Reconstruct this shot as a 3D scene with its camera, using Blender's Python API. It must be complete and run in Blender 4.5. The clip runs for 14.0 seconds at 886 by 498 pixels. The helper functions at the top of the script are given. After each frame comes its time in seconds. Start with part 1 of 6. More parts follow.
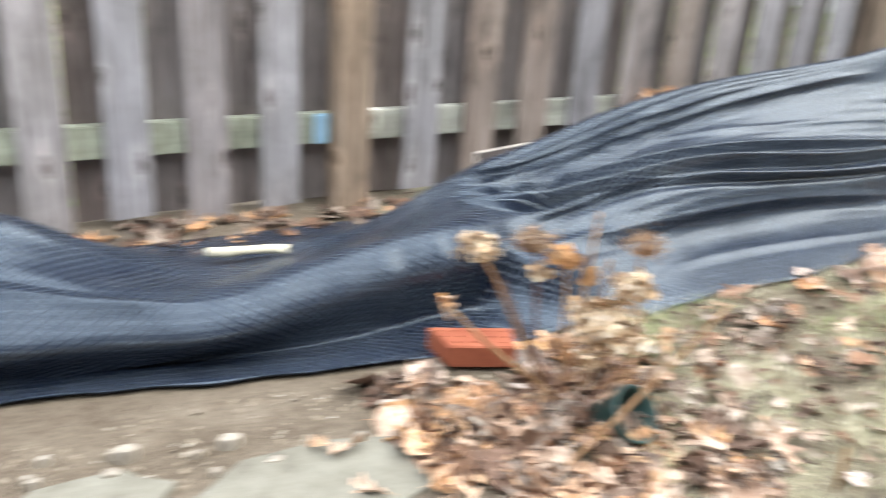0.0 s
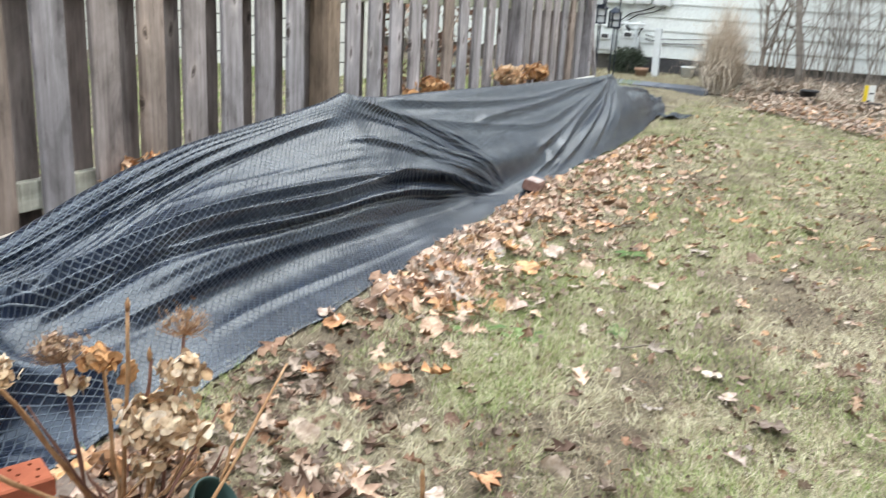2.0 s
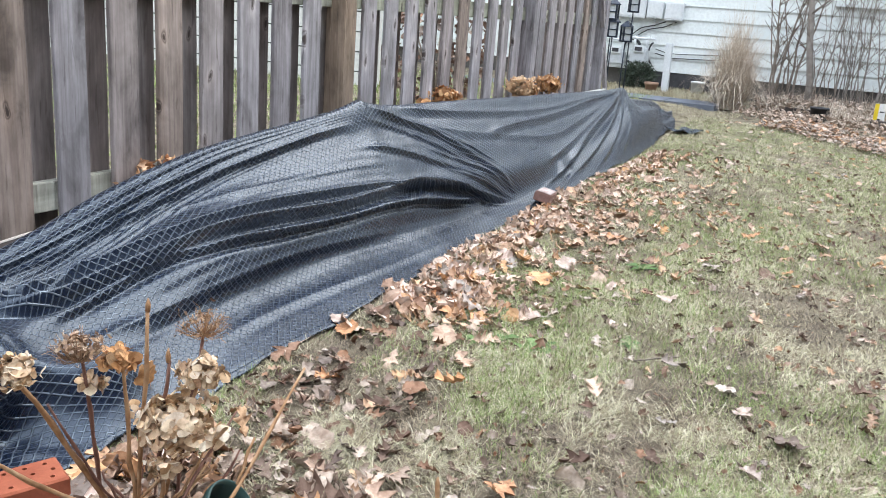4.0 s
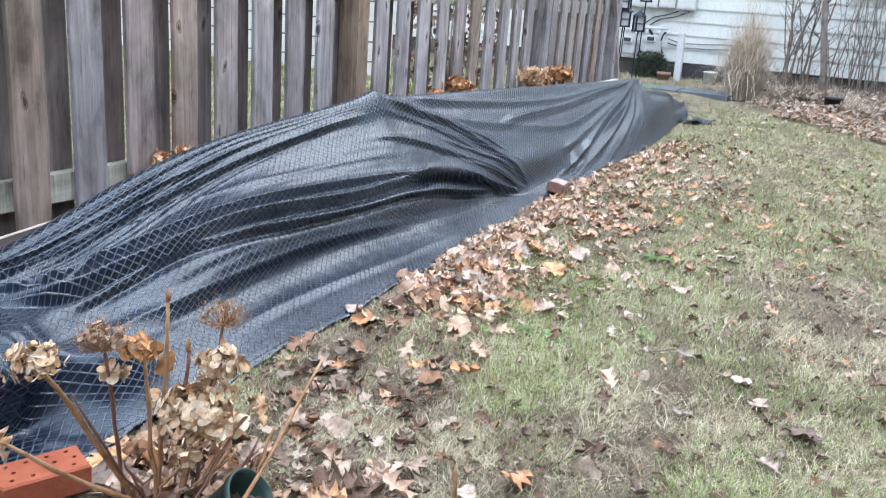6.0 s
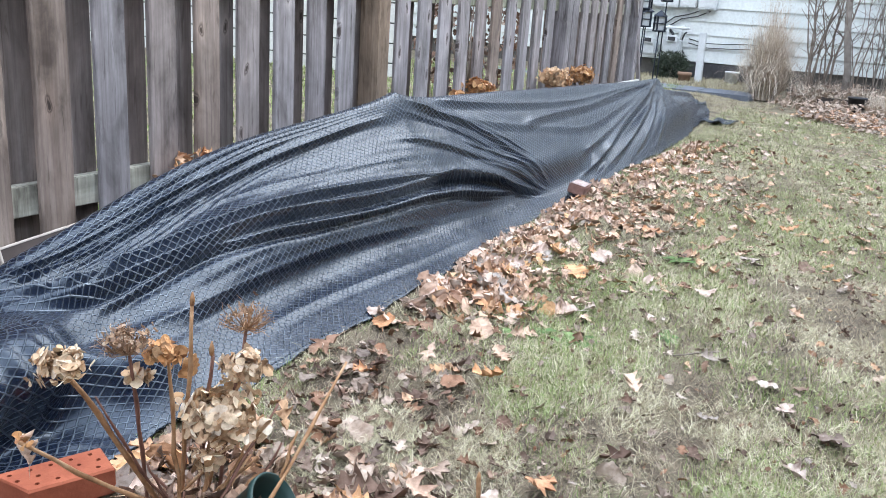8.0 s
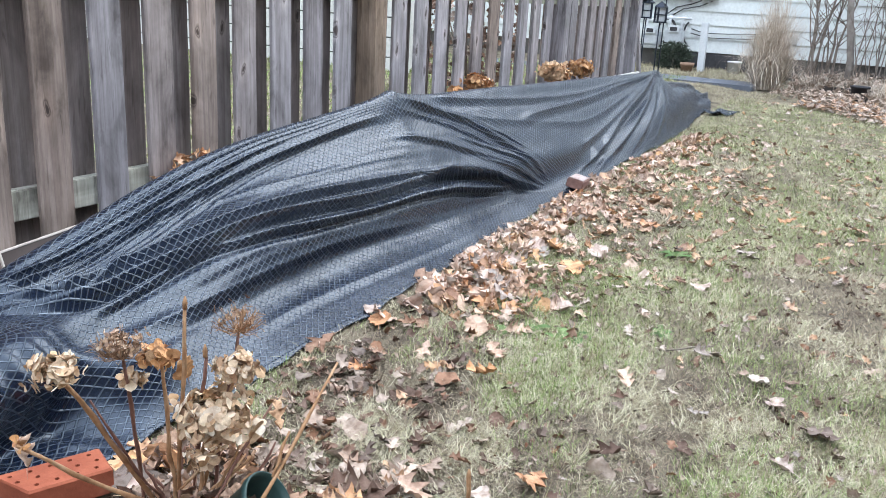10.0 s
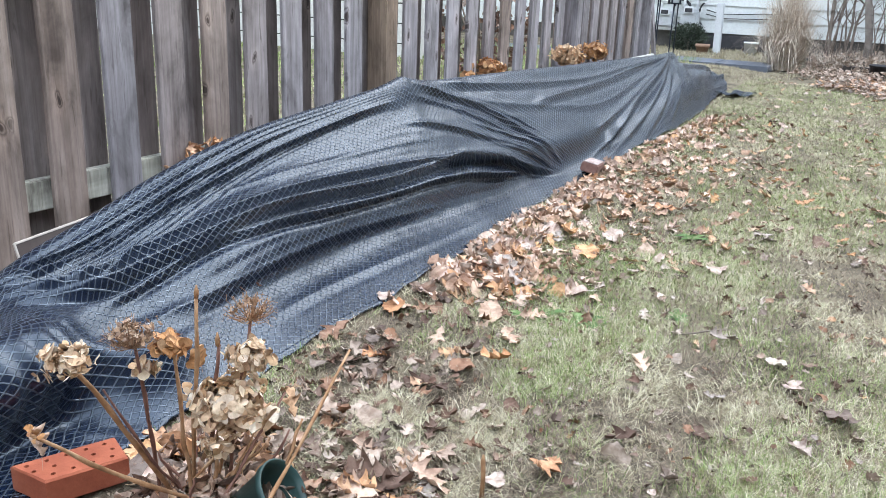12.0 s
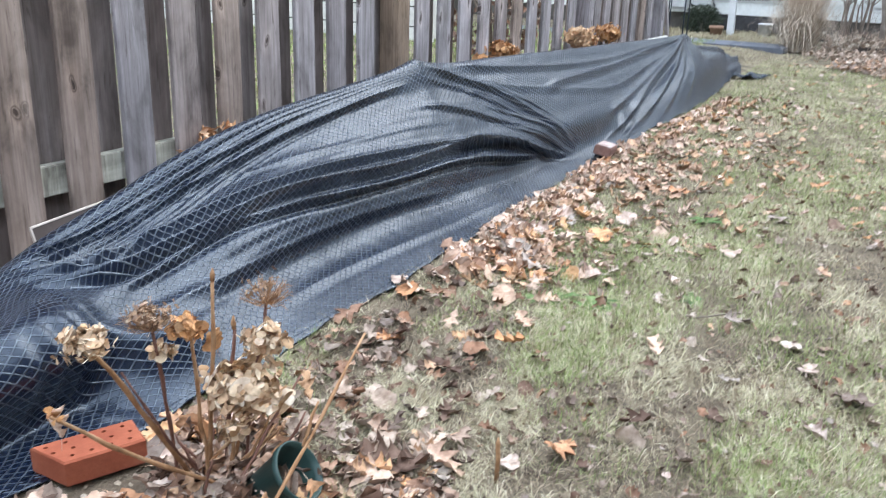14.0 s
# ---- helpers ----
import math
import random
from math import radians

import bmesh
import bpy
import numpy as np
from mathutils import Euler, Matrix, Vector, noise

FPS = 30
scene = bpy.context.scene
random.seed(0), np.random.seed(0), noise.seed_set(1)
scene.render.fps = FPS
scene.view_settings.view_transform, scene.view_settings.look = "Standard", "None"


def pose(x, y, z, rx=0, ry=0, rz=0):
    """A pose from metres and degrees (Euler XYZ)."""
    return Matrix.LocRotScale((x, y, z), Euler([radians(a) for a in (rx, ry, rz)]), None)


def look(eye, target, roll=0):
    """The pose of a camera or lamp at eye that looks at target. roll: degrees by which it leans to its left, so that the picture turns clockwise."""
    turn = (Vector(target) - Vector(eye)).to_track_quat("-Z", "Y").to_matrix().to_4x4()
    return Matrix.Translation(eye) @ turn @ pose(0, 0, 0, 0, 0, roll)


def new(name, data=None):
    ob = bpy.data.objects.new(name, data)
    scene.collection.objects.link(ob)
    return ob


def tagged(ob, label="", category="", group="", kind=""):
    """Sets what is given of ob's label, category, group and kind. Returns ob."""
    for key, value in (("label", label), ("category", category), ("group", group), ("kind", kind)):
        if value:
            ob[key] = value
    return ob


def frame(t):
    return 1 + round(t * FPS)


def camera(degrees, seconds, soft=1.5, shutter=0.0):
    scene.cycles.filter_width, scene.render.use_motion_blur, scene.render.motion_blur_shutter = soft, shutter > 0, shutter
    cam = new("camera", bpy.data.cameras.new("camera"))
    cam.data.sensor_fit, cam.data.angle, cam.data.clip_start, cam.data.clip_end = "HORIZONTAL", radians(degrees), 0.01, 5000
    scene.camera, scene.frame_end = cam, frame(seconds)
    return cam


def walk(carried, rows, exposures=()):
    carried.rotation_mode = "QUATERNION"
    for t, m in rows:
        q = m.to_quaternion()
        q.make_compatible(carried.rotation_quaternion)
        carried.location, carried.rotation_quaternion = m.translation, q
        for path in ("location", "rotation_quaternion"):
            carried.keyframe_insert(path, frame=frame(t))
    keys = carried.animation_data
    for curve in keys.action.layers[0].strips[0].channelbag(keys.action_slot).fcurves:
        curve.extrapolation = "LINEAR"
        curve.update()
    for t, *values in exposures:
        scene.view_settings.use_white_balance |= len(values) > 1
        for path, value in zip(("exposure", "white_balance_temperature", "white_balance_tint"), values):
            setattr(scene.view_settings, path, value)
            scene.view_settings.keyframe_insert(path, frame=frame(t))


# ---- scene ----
cam = camera(54.67, 14.0, soft=0.85, shutter=1.0)
# seconds, eye x, y, z in metres, yaw, pitch, roll in degrees
ROWS = [
    (0.0, -1.086, -2.413, 0.992, -28.64, -22.43, -3.91),
    (0.2, -1.059, -2.410, 0.978, -32.71, -21.83, -4.82),
    (0.5, -1.042, -2.386, 0.970, -37.85, -21.21, -5.46),
    (1.0, -1.023, -2.321, 0.948, -51.81, -18.83, -4.57),
    (1.2, -1.028, -2.285, 0.955, -56.21, -17.90, -4.18),
    (1.5, -1.054, -2.285, 0.963, -60.51, -17.46, -3.73),
    (2.0, -1.060, -2.268, 0.965, -64.16, -16.13, -3.19),
    (2.5, -1.074, -2.269, 0.963, -65.26, -15.09, -3.56),
    (3.0, -1.075, -2.263, 0.956, -64.71, -15.39, -3.83),
    (5.5, -1.070, -2.224, 0.958, -62.82, -15.32, -4.28),
    (6.0, -1.082, -2.229, 0.956, -62.89, -16.15, -4.13),
    (6.5, -1.040, -2.210, 0.957, -62.04, -16.96, -4.01),
    (7.0, -1.071, -2.217, 0.952, -61.85, -16.33, -3.72),
    (7.5, -1.056, -2.206, 0.949, -61.51, -16.25, -3.81),
    (8.0, -1.076, -2.215, 0.958, -61.68, -16.19, -3.83),
    (8.2, -1.066, -2.216, 0.952, -61.20, -15.95, -3.53),
    (10.3, -1.080, -2.263, 0.988, -61.33, -16.92, -3.00),
    (10.5, -1.078, -2.267, 0.988, -61.08, -17.01, -2.68),
    (11.0, -1.072, -2.268, 0.981, -61.09, -17.12, -2.18),
    (11.5, -1.069, -2.266, 0.982, -60.56, -17.47, -2.14),
    (12.0, -1.066, -2.258, 0.981, -60.62, -17.67, -2.13),
    (12.5, -1.063, -2.255, 0.979, -60.45, -17.60, -2.10),
    (13.0, -1.063, -2.251, 0.979, -60.74, -17.92, -2.71),
    (13.5, -1.066, -2.252, 0.978, -60.51, -17.91, -2.63),
    (14.0, -1.069, -2.252, 0.979, -59.93, -18.76, -1.82),
]
walk(cam, [(t, pose(x, y, z, 90 + pitch, roll, yaw)) for t, x, y, z, yaw, pitch, roll in ROWS],
     exposures=[(0.0, 1.57, 6950, 5), (1.0, 1.5, 7350, 1), (1.5, 1.3, 7350, 2), (2.0, 1.2, 7100, 5), (2.5, 1.12, 6900, 7), (3.0, 1.12, 6850, 7), (5.5, 1.15, 6300, 8), (14.0, 1.15, 6350, 7.5)])

# ---- light: an overcast winter day ----
world = bpy.data.worlds.new("overcast")
scene.world = world
world.use_nodes = True
wn, wl = world.node_tree.nodes, world.node_tree.links
sky = wn.new("ShaderNodeTexSky")
sky.sky_type = "NISHITA"
sky.sun_disc = False
sky.sun_elevation, sky.sun_rotation = radians(45), radians(114)
sky.air_density, sky.dust_density, sky.ozone_density = 1.0, 3.0, 1.5
# an even cloud layer, dimmer behind the roofs and trees at the horizon
up = wn.new("ShaderNodeTexCoord")
height = wn.new("ShaderNodeSeparateXYZ")
wl.new(up.outputs["Generated"], height.inputs[0])
layer = wn.new("ShaderNodeValToRGB")
layer.color_ramp.elements[0].position, layer.color_ramp.elements[0].color = 0.0, (2.7, 2.95, 3.4, 1)
layer.color_ramp.elements[1].position, layer.color_ramp.elements[1].color = 1.0, (18.2, 19.7, 22.6, 1)
wl.new(height.outputs["Z"], layer.inputs["Fac"])
cloud = wn.new("ShaderNodeMix")
cloud.data_type = "RGBA"
cloud.inputs["Factor"].default_value = 0.86
wl.new(sky.outputs["Color"], cloud.inputs["A"])
wl.new(layer.outputs["Color"], cloud.inputs["B"])
wl.new(cloud.outputs["Result"], wn["Background"].inputs["Color"])
wn["Background"].inputs["Strength"].default_value = 0.112
sun = new("sun", bpy.data.lights.new("sun", "SUN"))
sun.data.energy, sun.data.angle, sun.data.color = 0.9, radians(55), (1.0, 0.985, 0.96)
sun.matrix_world = look((6.6, -3.0, 7.2), (0, 0, 0))


# ---- materials ----
def material(name):
    m = bpy.data.materials.new(name)
    m.use_nodes = True
    return m, m.node_tree.nodes, m.node_tree.links, m.node_tree.nodes["Principled BSDF"]


def ramp(nodes, links, source, stops):
    r = nodes.new("ShaderNodeValToRGB")
    while len(r.color_ramp.elements) < len(stops):
        r.color_ramp.elements.new(0.5)
    for e, (p, c) in zip(r.color_ramp.elements, stops):
        e.position, e.color = p, (*c, 1)
    links.new(source, r.inputs["Fac"])
    return r.outputs["Color"]


def mapped(nodes, links, coords, scale):
    m = nodes.new("ShaderNodeMapping")
    m.inputs["Scale"].default_value = scale
    links.new(coords, m.inputs["Vector"])
    return m.outputs["Vector"]


def grain(nodes, links, vector, scale, detail=5.0, rough=0.55, distortion=0.0):
    n = nodes.new("ShaderNodeTexNoise")
    n.inputs["Scale"].default_value, n.inputs["Detail"].default_value = scale, detail
    n.inputs["Roughness"].default_value, n.inputs["Distortion"].default_value = rough, distortion
    links.new(vector, n.inputs["Vector"])
    return n.outputs["Fac"]


def blend(nodes, links, kind, fac, a, b):
    n = nodes.new("ShaderNodeMix")
    n.data_type, n.blend_type = "RGBA", kind
    for socket, v in (("Factor", fac), ("A", a), ("B", b)):
        if isinstance(v, (int, float)):
            n.inputs[socket].default_value = v
        elif isinstance(v, tuple):
            n.inputs[socket].default_value = (*v, 1)
        else:
            links.new(v, n.inputs[socket])
    return n.outputs["Result"]


def calc(nodes, links, op, a, b=0.0, c=0.0):
    n = nodes.new("ShaderNodeMath")
    n.operation = op
    for i, v in enumerate((a, b, c)):
        if isinstance(v, (int, float)):
            n.inputs[i].default_value = v
        else:
            links.new(v, n.inputs[i])
    return n.outputs[0]


def bump(nodes, links, bsdf, height, strength, distance):
    b = nodes.new("ShaderNodeBump")
    b.inputs["Strength"].default_value, b.inputs["Distance"].default_value = strength, distance
    links.new(height, b.inputs["Height"])
    links.new(b.outputs["Normal"], bsdf.inputs["Normal"])


def shifted_coords(nodes, links):
    """Object coordinates, moved apart piece by piece."""
    tc, oi = nodes.new("ShaderNodeTexCoord"), nodes.new("ShaderNodeObjectInfo")
    v = nodes.new("ShaderNodeVectorMath")
    v.operation = "MULTIPLY_ADD"
    links.new(oi.outputs["Random"], v.inputs[0])
    v.inputs[1].default_value = (31.0, 17.0, 43.0)
    links.new(tc.outputs["Object"], v.inputs[2])
    return v.outputs["Vector"], oi.outputs["Random"]


def weathered_wood(name, stops, spread, knots=True, along=(14, 14, 0.9)):
    m, n, l, b = material(name)
    co, rnd = shifted_coords(n, l)
    fibre = grain(n, l, mapped(n, l, co, (75, 75, 2.2)), 1.0, 6, 0.6, 0.3)
    broad = grain(n, l, mapped(n, l, co, along), 1.0, 4, 0.6, 0.6)
    col = ramp(n, l, broad, stops)
    col = blend(n, l, "MULTIPLY", 0.55, col, ramp(n, l, fibre, [(0.34, (0.5, 0.48, 0.47)), (0.6, (1.1, 1.1, 1.1))]))
    tint = ramp(n, l, rnd, spread)
    col = blend(n, l, "MULTIPLY", 1.0, col, tint)
    blotch = grain(n, l, mapped(n, l, co, (10, 10, 4.5)), 1.0, 6, 0.65, 0.4)
    col = blend(n, l, "MULTIPLY", 0.9, col, ramp(n, l, blotch, [(0.28, (0.42, 0.4, 0.4)), (0.44, (1.0, 1.0, 1.0)), (0.66, (1.5, 1.5, 1.54))]))
    if knots:
        v = n.new("ShaderNodeTexVoronoi")
        v.inputs["Scale"].default_value = 1.0
        warp = n.new("ShaderNodeVectorMath")
        warp.operation = "MULTIPLY_ADD"
        wob = n.new("ShaderNodeTexNoise")
        wob.inputs["Scale"].default_value = 14.0
        l.new(co, wob.inputs["Vector"])
        l.new(wob.outputs["Color"], warp.inputs[0])
        warp.inputs[1].default_value = (0.3, 0.3, 0.3)
        l.new(mapped(n, l, co, (10.0, 3.0, 4.2)), warp.inputs[2])
        parts, flat = n.new("ShaderNodeSeparateXYZ"), n.new("ShaderNodeCombineXYZ")
        l.new(warp.outputs["Vector"], parts.inputs[0])
        l.new(parts.outputs["X"], flat.inputs["X"])
        l.new(parts.outputs["Z"], flat.inputs["Y"])
        v.voronoi_dimensions = "2D"
        l.new(flat.outputs["Vector"], v.inputs["Vector"])
        rare = ramp(n, l, v.outputs["Color"], [(0.56, (0, 0, 0)), (0.6, (1, 1, 1))])
        ring = ramp(n, l, v.outputs["Distance"], [(0.05, (0.25, 0.21, 0.19)), (0.08, (1.1, 1.08, 1.06)), (0.1, (0.55, 0.51, 0.48)), (0.14, (1.4, 1.38, 1.35)), (0.26, (1.14, 1.13, 1.12)), (0.4, (1, 1, 1))])
        col = blend(n, l, "MULTIPLY", rare, col, ring)
        slit = grain(n, l, mapped(n, l, co, (60, 60, 5.5)), 1.0, 3, 0.5, 0.8)
        col = blend(n, l, "MULTIPLY", 0.5, col, ramp(n, l, slit, [(0.32, (0.3, 0.27, 0.25)), (0.38, (1, 1, 1))]))
    l.new(col, b.inputs["Base Color"])
    b.inputs["Roughness"].default_value = 0.62
    b.inputs["Specular IOR Level"].default_value = 0.45
    bump(n, l, b, fibre, 0.35, 0.004)
    return m


GREY_SPREAD = [(0.0, (0.78, 0.77, 0.8)), (0.25, (1.02, 1.03, 1.07)), (0.4, (0.96, 0.86, 0.8)), (0.55, (0.9, 0.92, 0.96)), (0.75, (1.12, 1.1, 1.12)), (0.9, (0.82, 0.74, 0.71)), (1.0, (0.95, 0.93, 0.96))]
wood_picket = weathered_wood("weathered_picket_wood", [(0.25, (0.175, 0.163, 0.164)), (0.5, (0.285, 0.27, 0.274)), (0.75, (0.395, 0.38, 0.387))], GREY_SPREAD)
wood_warm = weathered_wood("warm_brown_picket_wood", [(0.25, (0.15, 0.118, 0.1)), (0.5, (0.24, 0.197, 0.172)), (0.75, (0.33, 0.283, 0.255))], [(0.0, (0.9, 0.9, 0.92)), (0.5, (1.05, 1.0, 0.97)), (1.0, (0.85, 0.84, 0.86))])
# back boards: browner wood, with the shade behind the front boards darkened in
wood_back = weathered_wood("browner_shade_darkened_wood", [(0.25, (0.115, 0.096, 0.086)), (0.5, (0.19, 0.165, 0.152)), (0.75, (0.27, 0.245, 0.232))], GREY_SPREAD)
wood_post = weathered_wood("tan_post_wood", [(0.25, (0.19, 0.135, 0.095)), (0.5, (0.28, 0.21, 0.155)), (0.75, (0.35, 0.28, 0.215))], [(0.0, (0.9, 0.9, 0.9)), (1.0, (1.05, 1.02, 1.0))])
wood_rail = weathered_wood("greenish_rail_wood", [(0.25, (0.24, 0.238, 0.2)), (0.5, (0.35, 0.345, 0.295)), (0.75, (0.44, 0.435, 0.385))], [(0.0, (0.85, 0.9, 0.8)), (1.0, (1.0, 1.0, 1.0))], along=(0.9, 14, 14))


def tarp_material():
    m, n, l, b = material("woven_tarp_plastic")
    uv = n.new("ShaderNodeUVMap")
    uv.uv_map = "weave"
    sep = n.new("ShaderNodeSeparateXYZ")
    l.new(uv.outputs["UV"], sep.inputs[0])
    # rows of raised zigzag threads, and a fainter set that mirrors them
    zig = calc(n, l, "ABSOLUTE", calc(n, l, "SUBTRACT", calc(n, l, "FRACT", calc(n, l, "MULTIPLY", sep.outputs["X"], 33.0)), 0.5))
    lines = []
    for k, half in ((1.0, 0.13), (-1.0, 0.11)):
        s = calc(n, l, "ADD", calc(n, l, "MULTIPLY", sep.outputs["Y"], 46.0), calc(n, l, "MULTIPLY", zig, k))
        t = n.new("ShaderNodeMapRange")
        t.interpolation_type = "SMOOTHSTEP"
        t.inputs["From Min"].default_value, t.inputs["From Max"].default_value = half, half * 0.3
        l.new(calc(n, l, "ABSOLUTE", calc(n, l, "SUBTRACT", calc(n, l, "FRACT", s), 0.5)), t.inputs["Value"])
        lines.append(t.outputs[0])
    thread = calc(n, l, "MAXIMUM", lines[0], calc(n, l, "MULTIPLY", lines[1], 0.75))
    tc = n.new("ShaderNodeTexCoord")
    dust = grain(n, l, tc.outputs["Object"], 5.0, 6, 0.65)
    fine = grain(n, l, tc.outputs["Object"], 110.0, 3, 0.6)
    worn = ramp(n, l, grain(n, l, tc.outputs["Object"], 7.0, 5, 0.65), [(0.3, (0.3, 0.3, 0.3)), (0.58, (1.0, 1.0, 1.0))])
    base = ramp(n, l, dust, [(0.35, (0.0027, 0.006, 0.018)), (0.7, (0.0052, 0.011, 0.028))])
    mask = calc(n, l, "MULTIPLY", calc(n, l, "MAXIMUM", lines[0], calc(n, l, "MULTIPLY", lines[1], 0.65)), worn)
    col = blend(n, l, "MIX", mask, base, (0.045, 0.056, 0.076))
    l.new(col, b.inputs["Base Color"])
    l.new(calc(n, l, "MULTIPLY_ADD", mask, 0.35, 1.56), b.inputs["IOR"])
    l.new(calc(n, l, "MULTIPLY_ADD", mask, 0.28, 0.54), b.inputs["Specular IOR Level"])
    l.new(calc(n, l, "ADD", calc(n, l, "MULTIPLY_ADD", fine, 0.12, 0.2), calc(n, l, "MULTIPLY", thread, 0.1)), b.inputs["Roughness"])
    b.inputs["Specular Tint"].default_value = (0.76, 0.88, 1.0, 1)
    h = calc(n, l, "ADD", thread, calc(n, l, "MULTIPLY", fine, 0.2))
    bump(n, l, b, h, 0.75, 0.0034)
    return m


tarp_plastic = tarp_material()


def plain(name, stops, scale=8.0, rough=0.7, bump_amount=0.2, bump_size=60.0, metal=0.0, spec=0.4):
    m, n, l, b = material(name)
    co, rnd = shifted_coords(n, l)
    f = grain(n, l, co, scale, 5, 0.6)
    fine = grain(n, l, co, bump_size, 4, 0.6)
    col = ramp(n, l, f, stops)
    col = blend(n, l, "MULTIPLY", 0.35, col, ramp(n, l, fine, [(0.3, (0.6, 0.6, 0.6)), (0.65, (1.0, 1.0, 1.0))]))
    l.new(col, b.inputs["Base Color"])
    b.inputs["Roughness"].default_value, b.inputs["Metallic"].default_value = rough, metal
    b.inputs["Specular IOR Level"].default_value = spec
    bump(n, l, b, fine, bump_amount, 0.004)
    return m


def island_material(name, stops, rough=0.75, spec=0.25, through=0.0):
    """Colour picked piece by piece; for objects of one piece, object by object."""
    m, n, l, b = material(name)
    geo, oi = n.new("ShaderNodeNewGeometry"), n.new("ShaderNodeObjectInfo")
    pick = calc(n, l, "FRACT", calc(n, l, "ADD", geo.outputs["Random Per Island"], oi.outputs["Random"]))
    col = ramp(n, l, pick, stops)
    tc = n.new("ShaderNodeTexCoord")
    vein = grain(n, l, tc.outputs["Object"], 45.0, 4, 0.65)
    col = blend(n, l, "MULTIPLY", 0.75, col, ramp(n, l, vein, [(0.3, (0.48, 0.42, 0.37)), (0.55, (1.05, 1.05, 1.05)), (0.8, (1.25, 1.25, 1.25))]))
    stain = grain(n, l, tc.outputs["Object"], 17.0, 3, 0.6)
    col = blend(n, l, "MULTIPLY", 0.8, col, ramp(n, l, stain, [(0.32, (0.66, 0.58, 0.53)), (0.5, (1.08, 1.08, 1.08)), (0.72, (1.16, 1.16, 1.16))]))
    l.new(col, b.inputs["Base Color"])
    b.inputs["Roughness"].default_value = rough
    b.inputs["Specular IOR Level"].default_value = spec
    bump(n, l, b, vein, 0.6, 0.006)
    return m


LEAF_STOPS = [(0.0, (0.30, 0.16, 0.085)), (0.1, (0.62, 0.47, 0.38)), (0.2, (0.50, 0.27, 0.13)), (0.3, (0.55, 0.43, 0.355)), (0.4, (0.56, 0.33, 0.165)), (0.5, (0.66, 0.49, 0.385)),
              (0.6, (0.26, 0.15, 0.10)), (0.7, (0.54, 0.43, 0.35)), (0.8, (0.47, 0.30, 0.21)), (0.9, (0.60, 0.40, 0.255)), (1.0, (0.40, 0.27, 0.20))]
leaf_old = island_material("old_grey_brown_leaf", [(0.0, (0.33, 0.265, 0.215)), (0.4, (0.46, 0.375, 0.31)), (0.7, (0.38, 0.29, 0.23)), (1.0, (0.56, 0.48, 0.41))])
leaf_dry = island_material("dry_leaf", LEAF_STOPS)
leaf_pale = island_material("bleached_leaf", [(0.0, (0.41, 0.345, 0.29)), (0.3, (0.48, 0.405, 0.345)), (0.6, (0.33, 0.29, 0.26)), (0.8, (0.47, 0.36, 0.31)), (1.0, (0.5, 0.44, 0.385))])
leaf_peach = island_material("peach_dry_leaf", [(0.0, (0.62, 0.46, 0.37)), (0.25, (0.69, 0.55, 0.47)), (0.5, (0.54, 0.36, 0.25)), (0.75, (0.65, 0.52, 0.46)), (1.0, (0.58, 0.42, 0.32))])
leaf_rust = island_material("rust_orange_leaf", [(0.0, (0.54, 0.28, 0.14)), (0.35, (0.6, 0.37, 0.21)), (0.7, (0.42, 0.2, 0.1)), (1.0, (0.62, 0.42, 0.28))])
leaf_damp = island_material("damp_brown_leaf", [(0.0, (0.09, 0.062, 0.05)), (0.25, (0.17, 0.1, 0.072)), (0.45, (0.3, 0.24, 0.2)), (0.6, (0.13, 0.095, 0.08)), (0.8, (0.28, 0.15, 0.09)), (0.92, (0.36, 0.29, 0.24)), (1.0, (0.15, 0.12, 0.105))])
thatch = island_material("brown_thatch_blade", [(0.0, (0.08, 0.06, 0.046)), (0.35, (0.19, 0.15, 0.108)), (0.65, (0.4, 0.34, 0.25)), (0.85, (0.13, 0.1, 0.075)), (1.0, (0.045, 0.037, 0.03))])
straw = island_material("dead_grass_blade", [(0.0, (0.52, 0.468, 0.34)), (0.12, (0.27, 0.23, 0.165)), (0.3, (0.67, 0.62, 0.475)), (0.45, (0.44, 0.42, 0.255)), (0.55, (0.15, 0.118, 0.085)), (0.7, (0.59, 0.54, 0.385)), (0.85, (0.38, 0.38, 0.21)), (0.93, (0.24, 0.19, 0.13)), (1.0, (0.12, 0.09, 0.068))])
green_blade = island_material("green_grass_blade", [(0.0, (0.15, 0.235, 0.065)), (0.35, (0.245, 0.33, 0.11)), (0.7, (0.345, 0.41, 0.17)), (1.0, (0.44, 0.455, 0.25))])


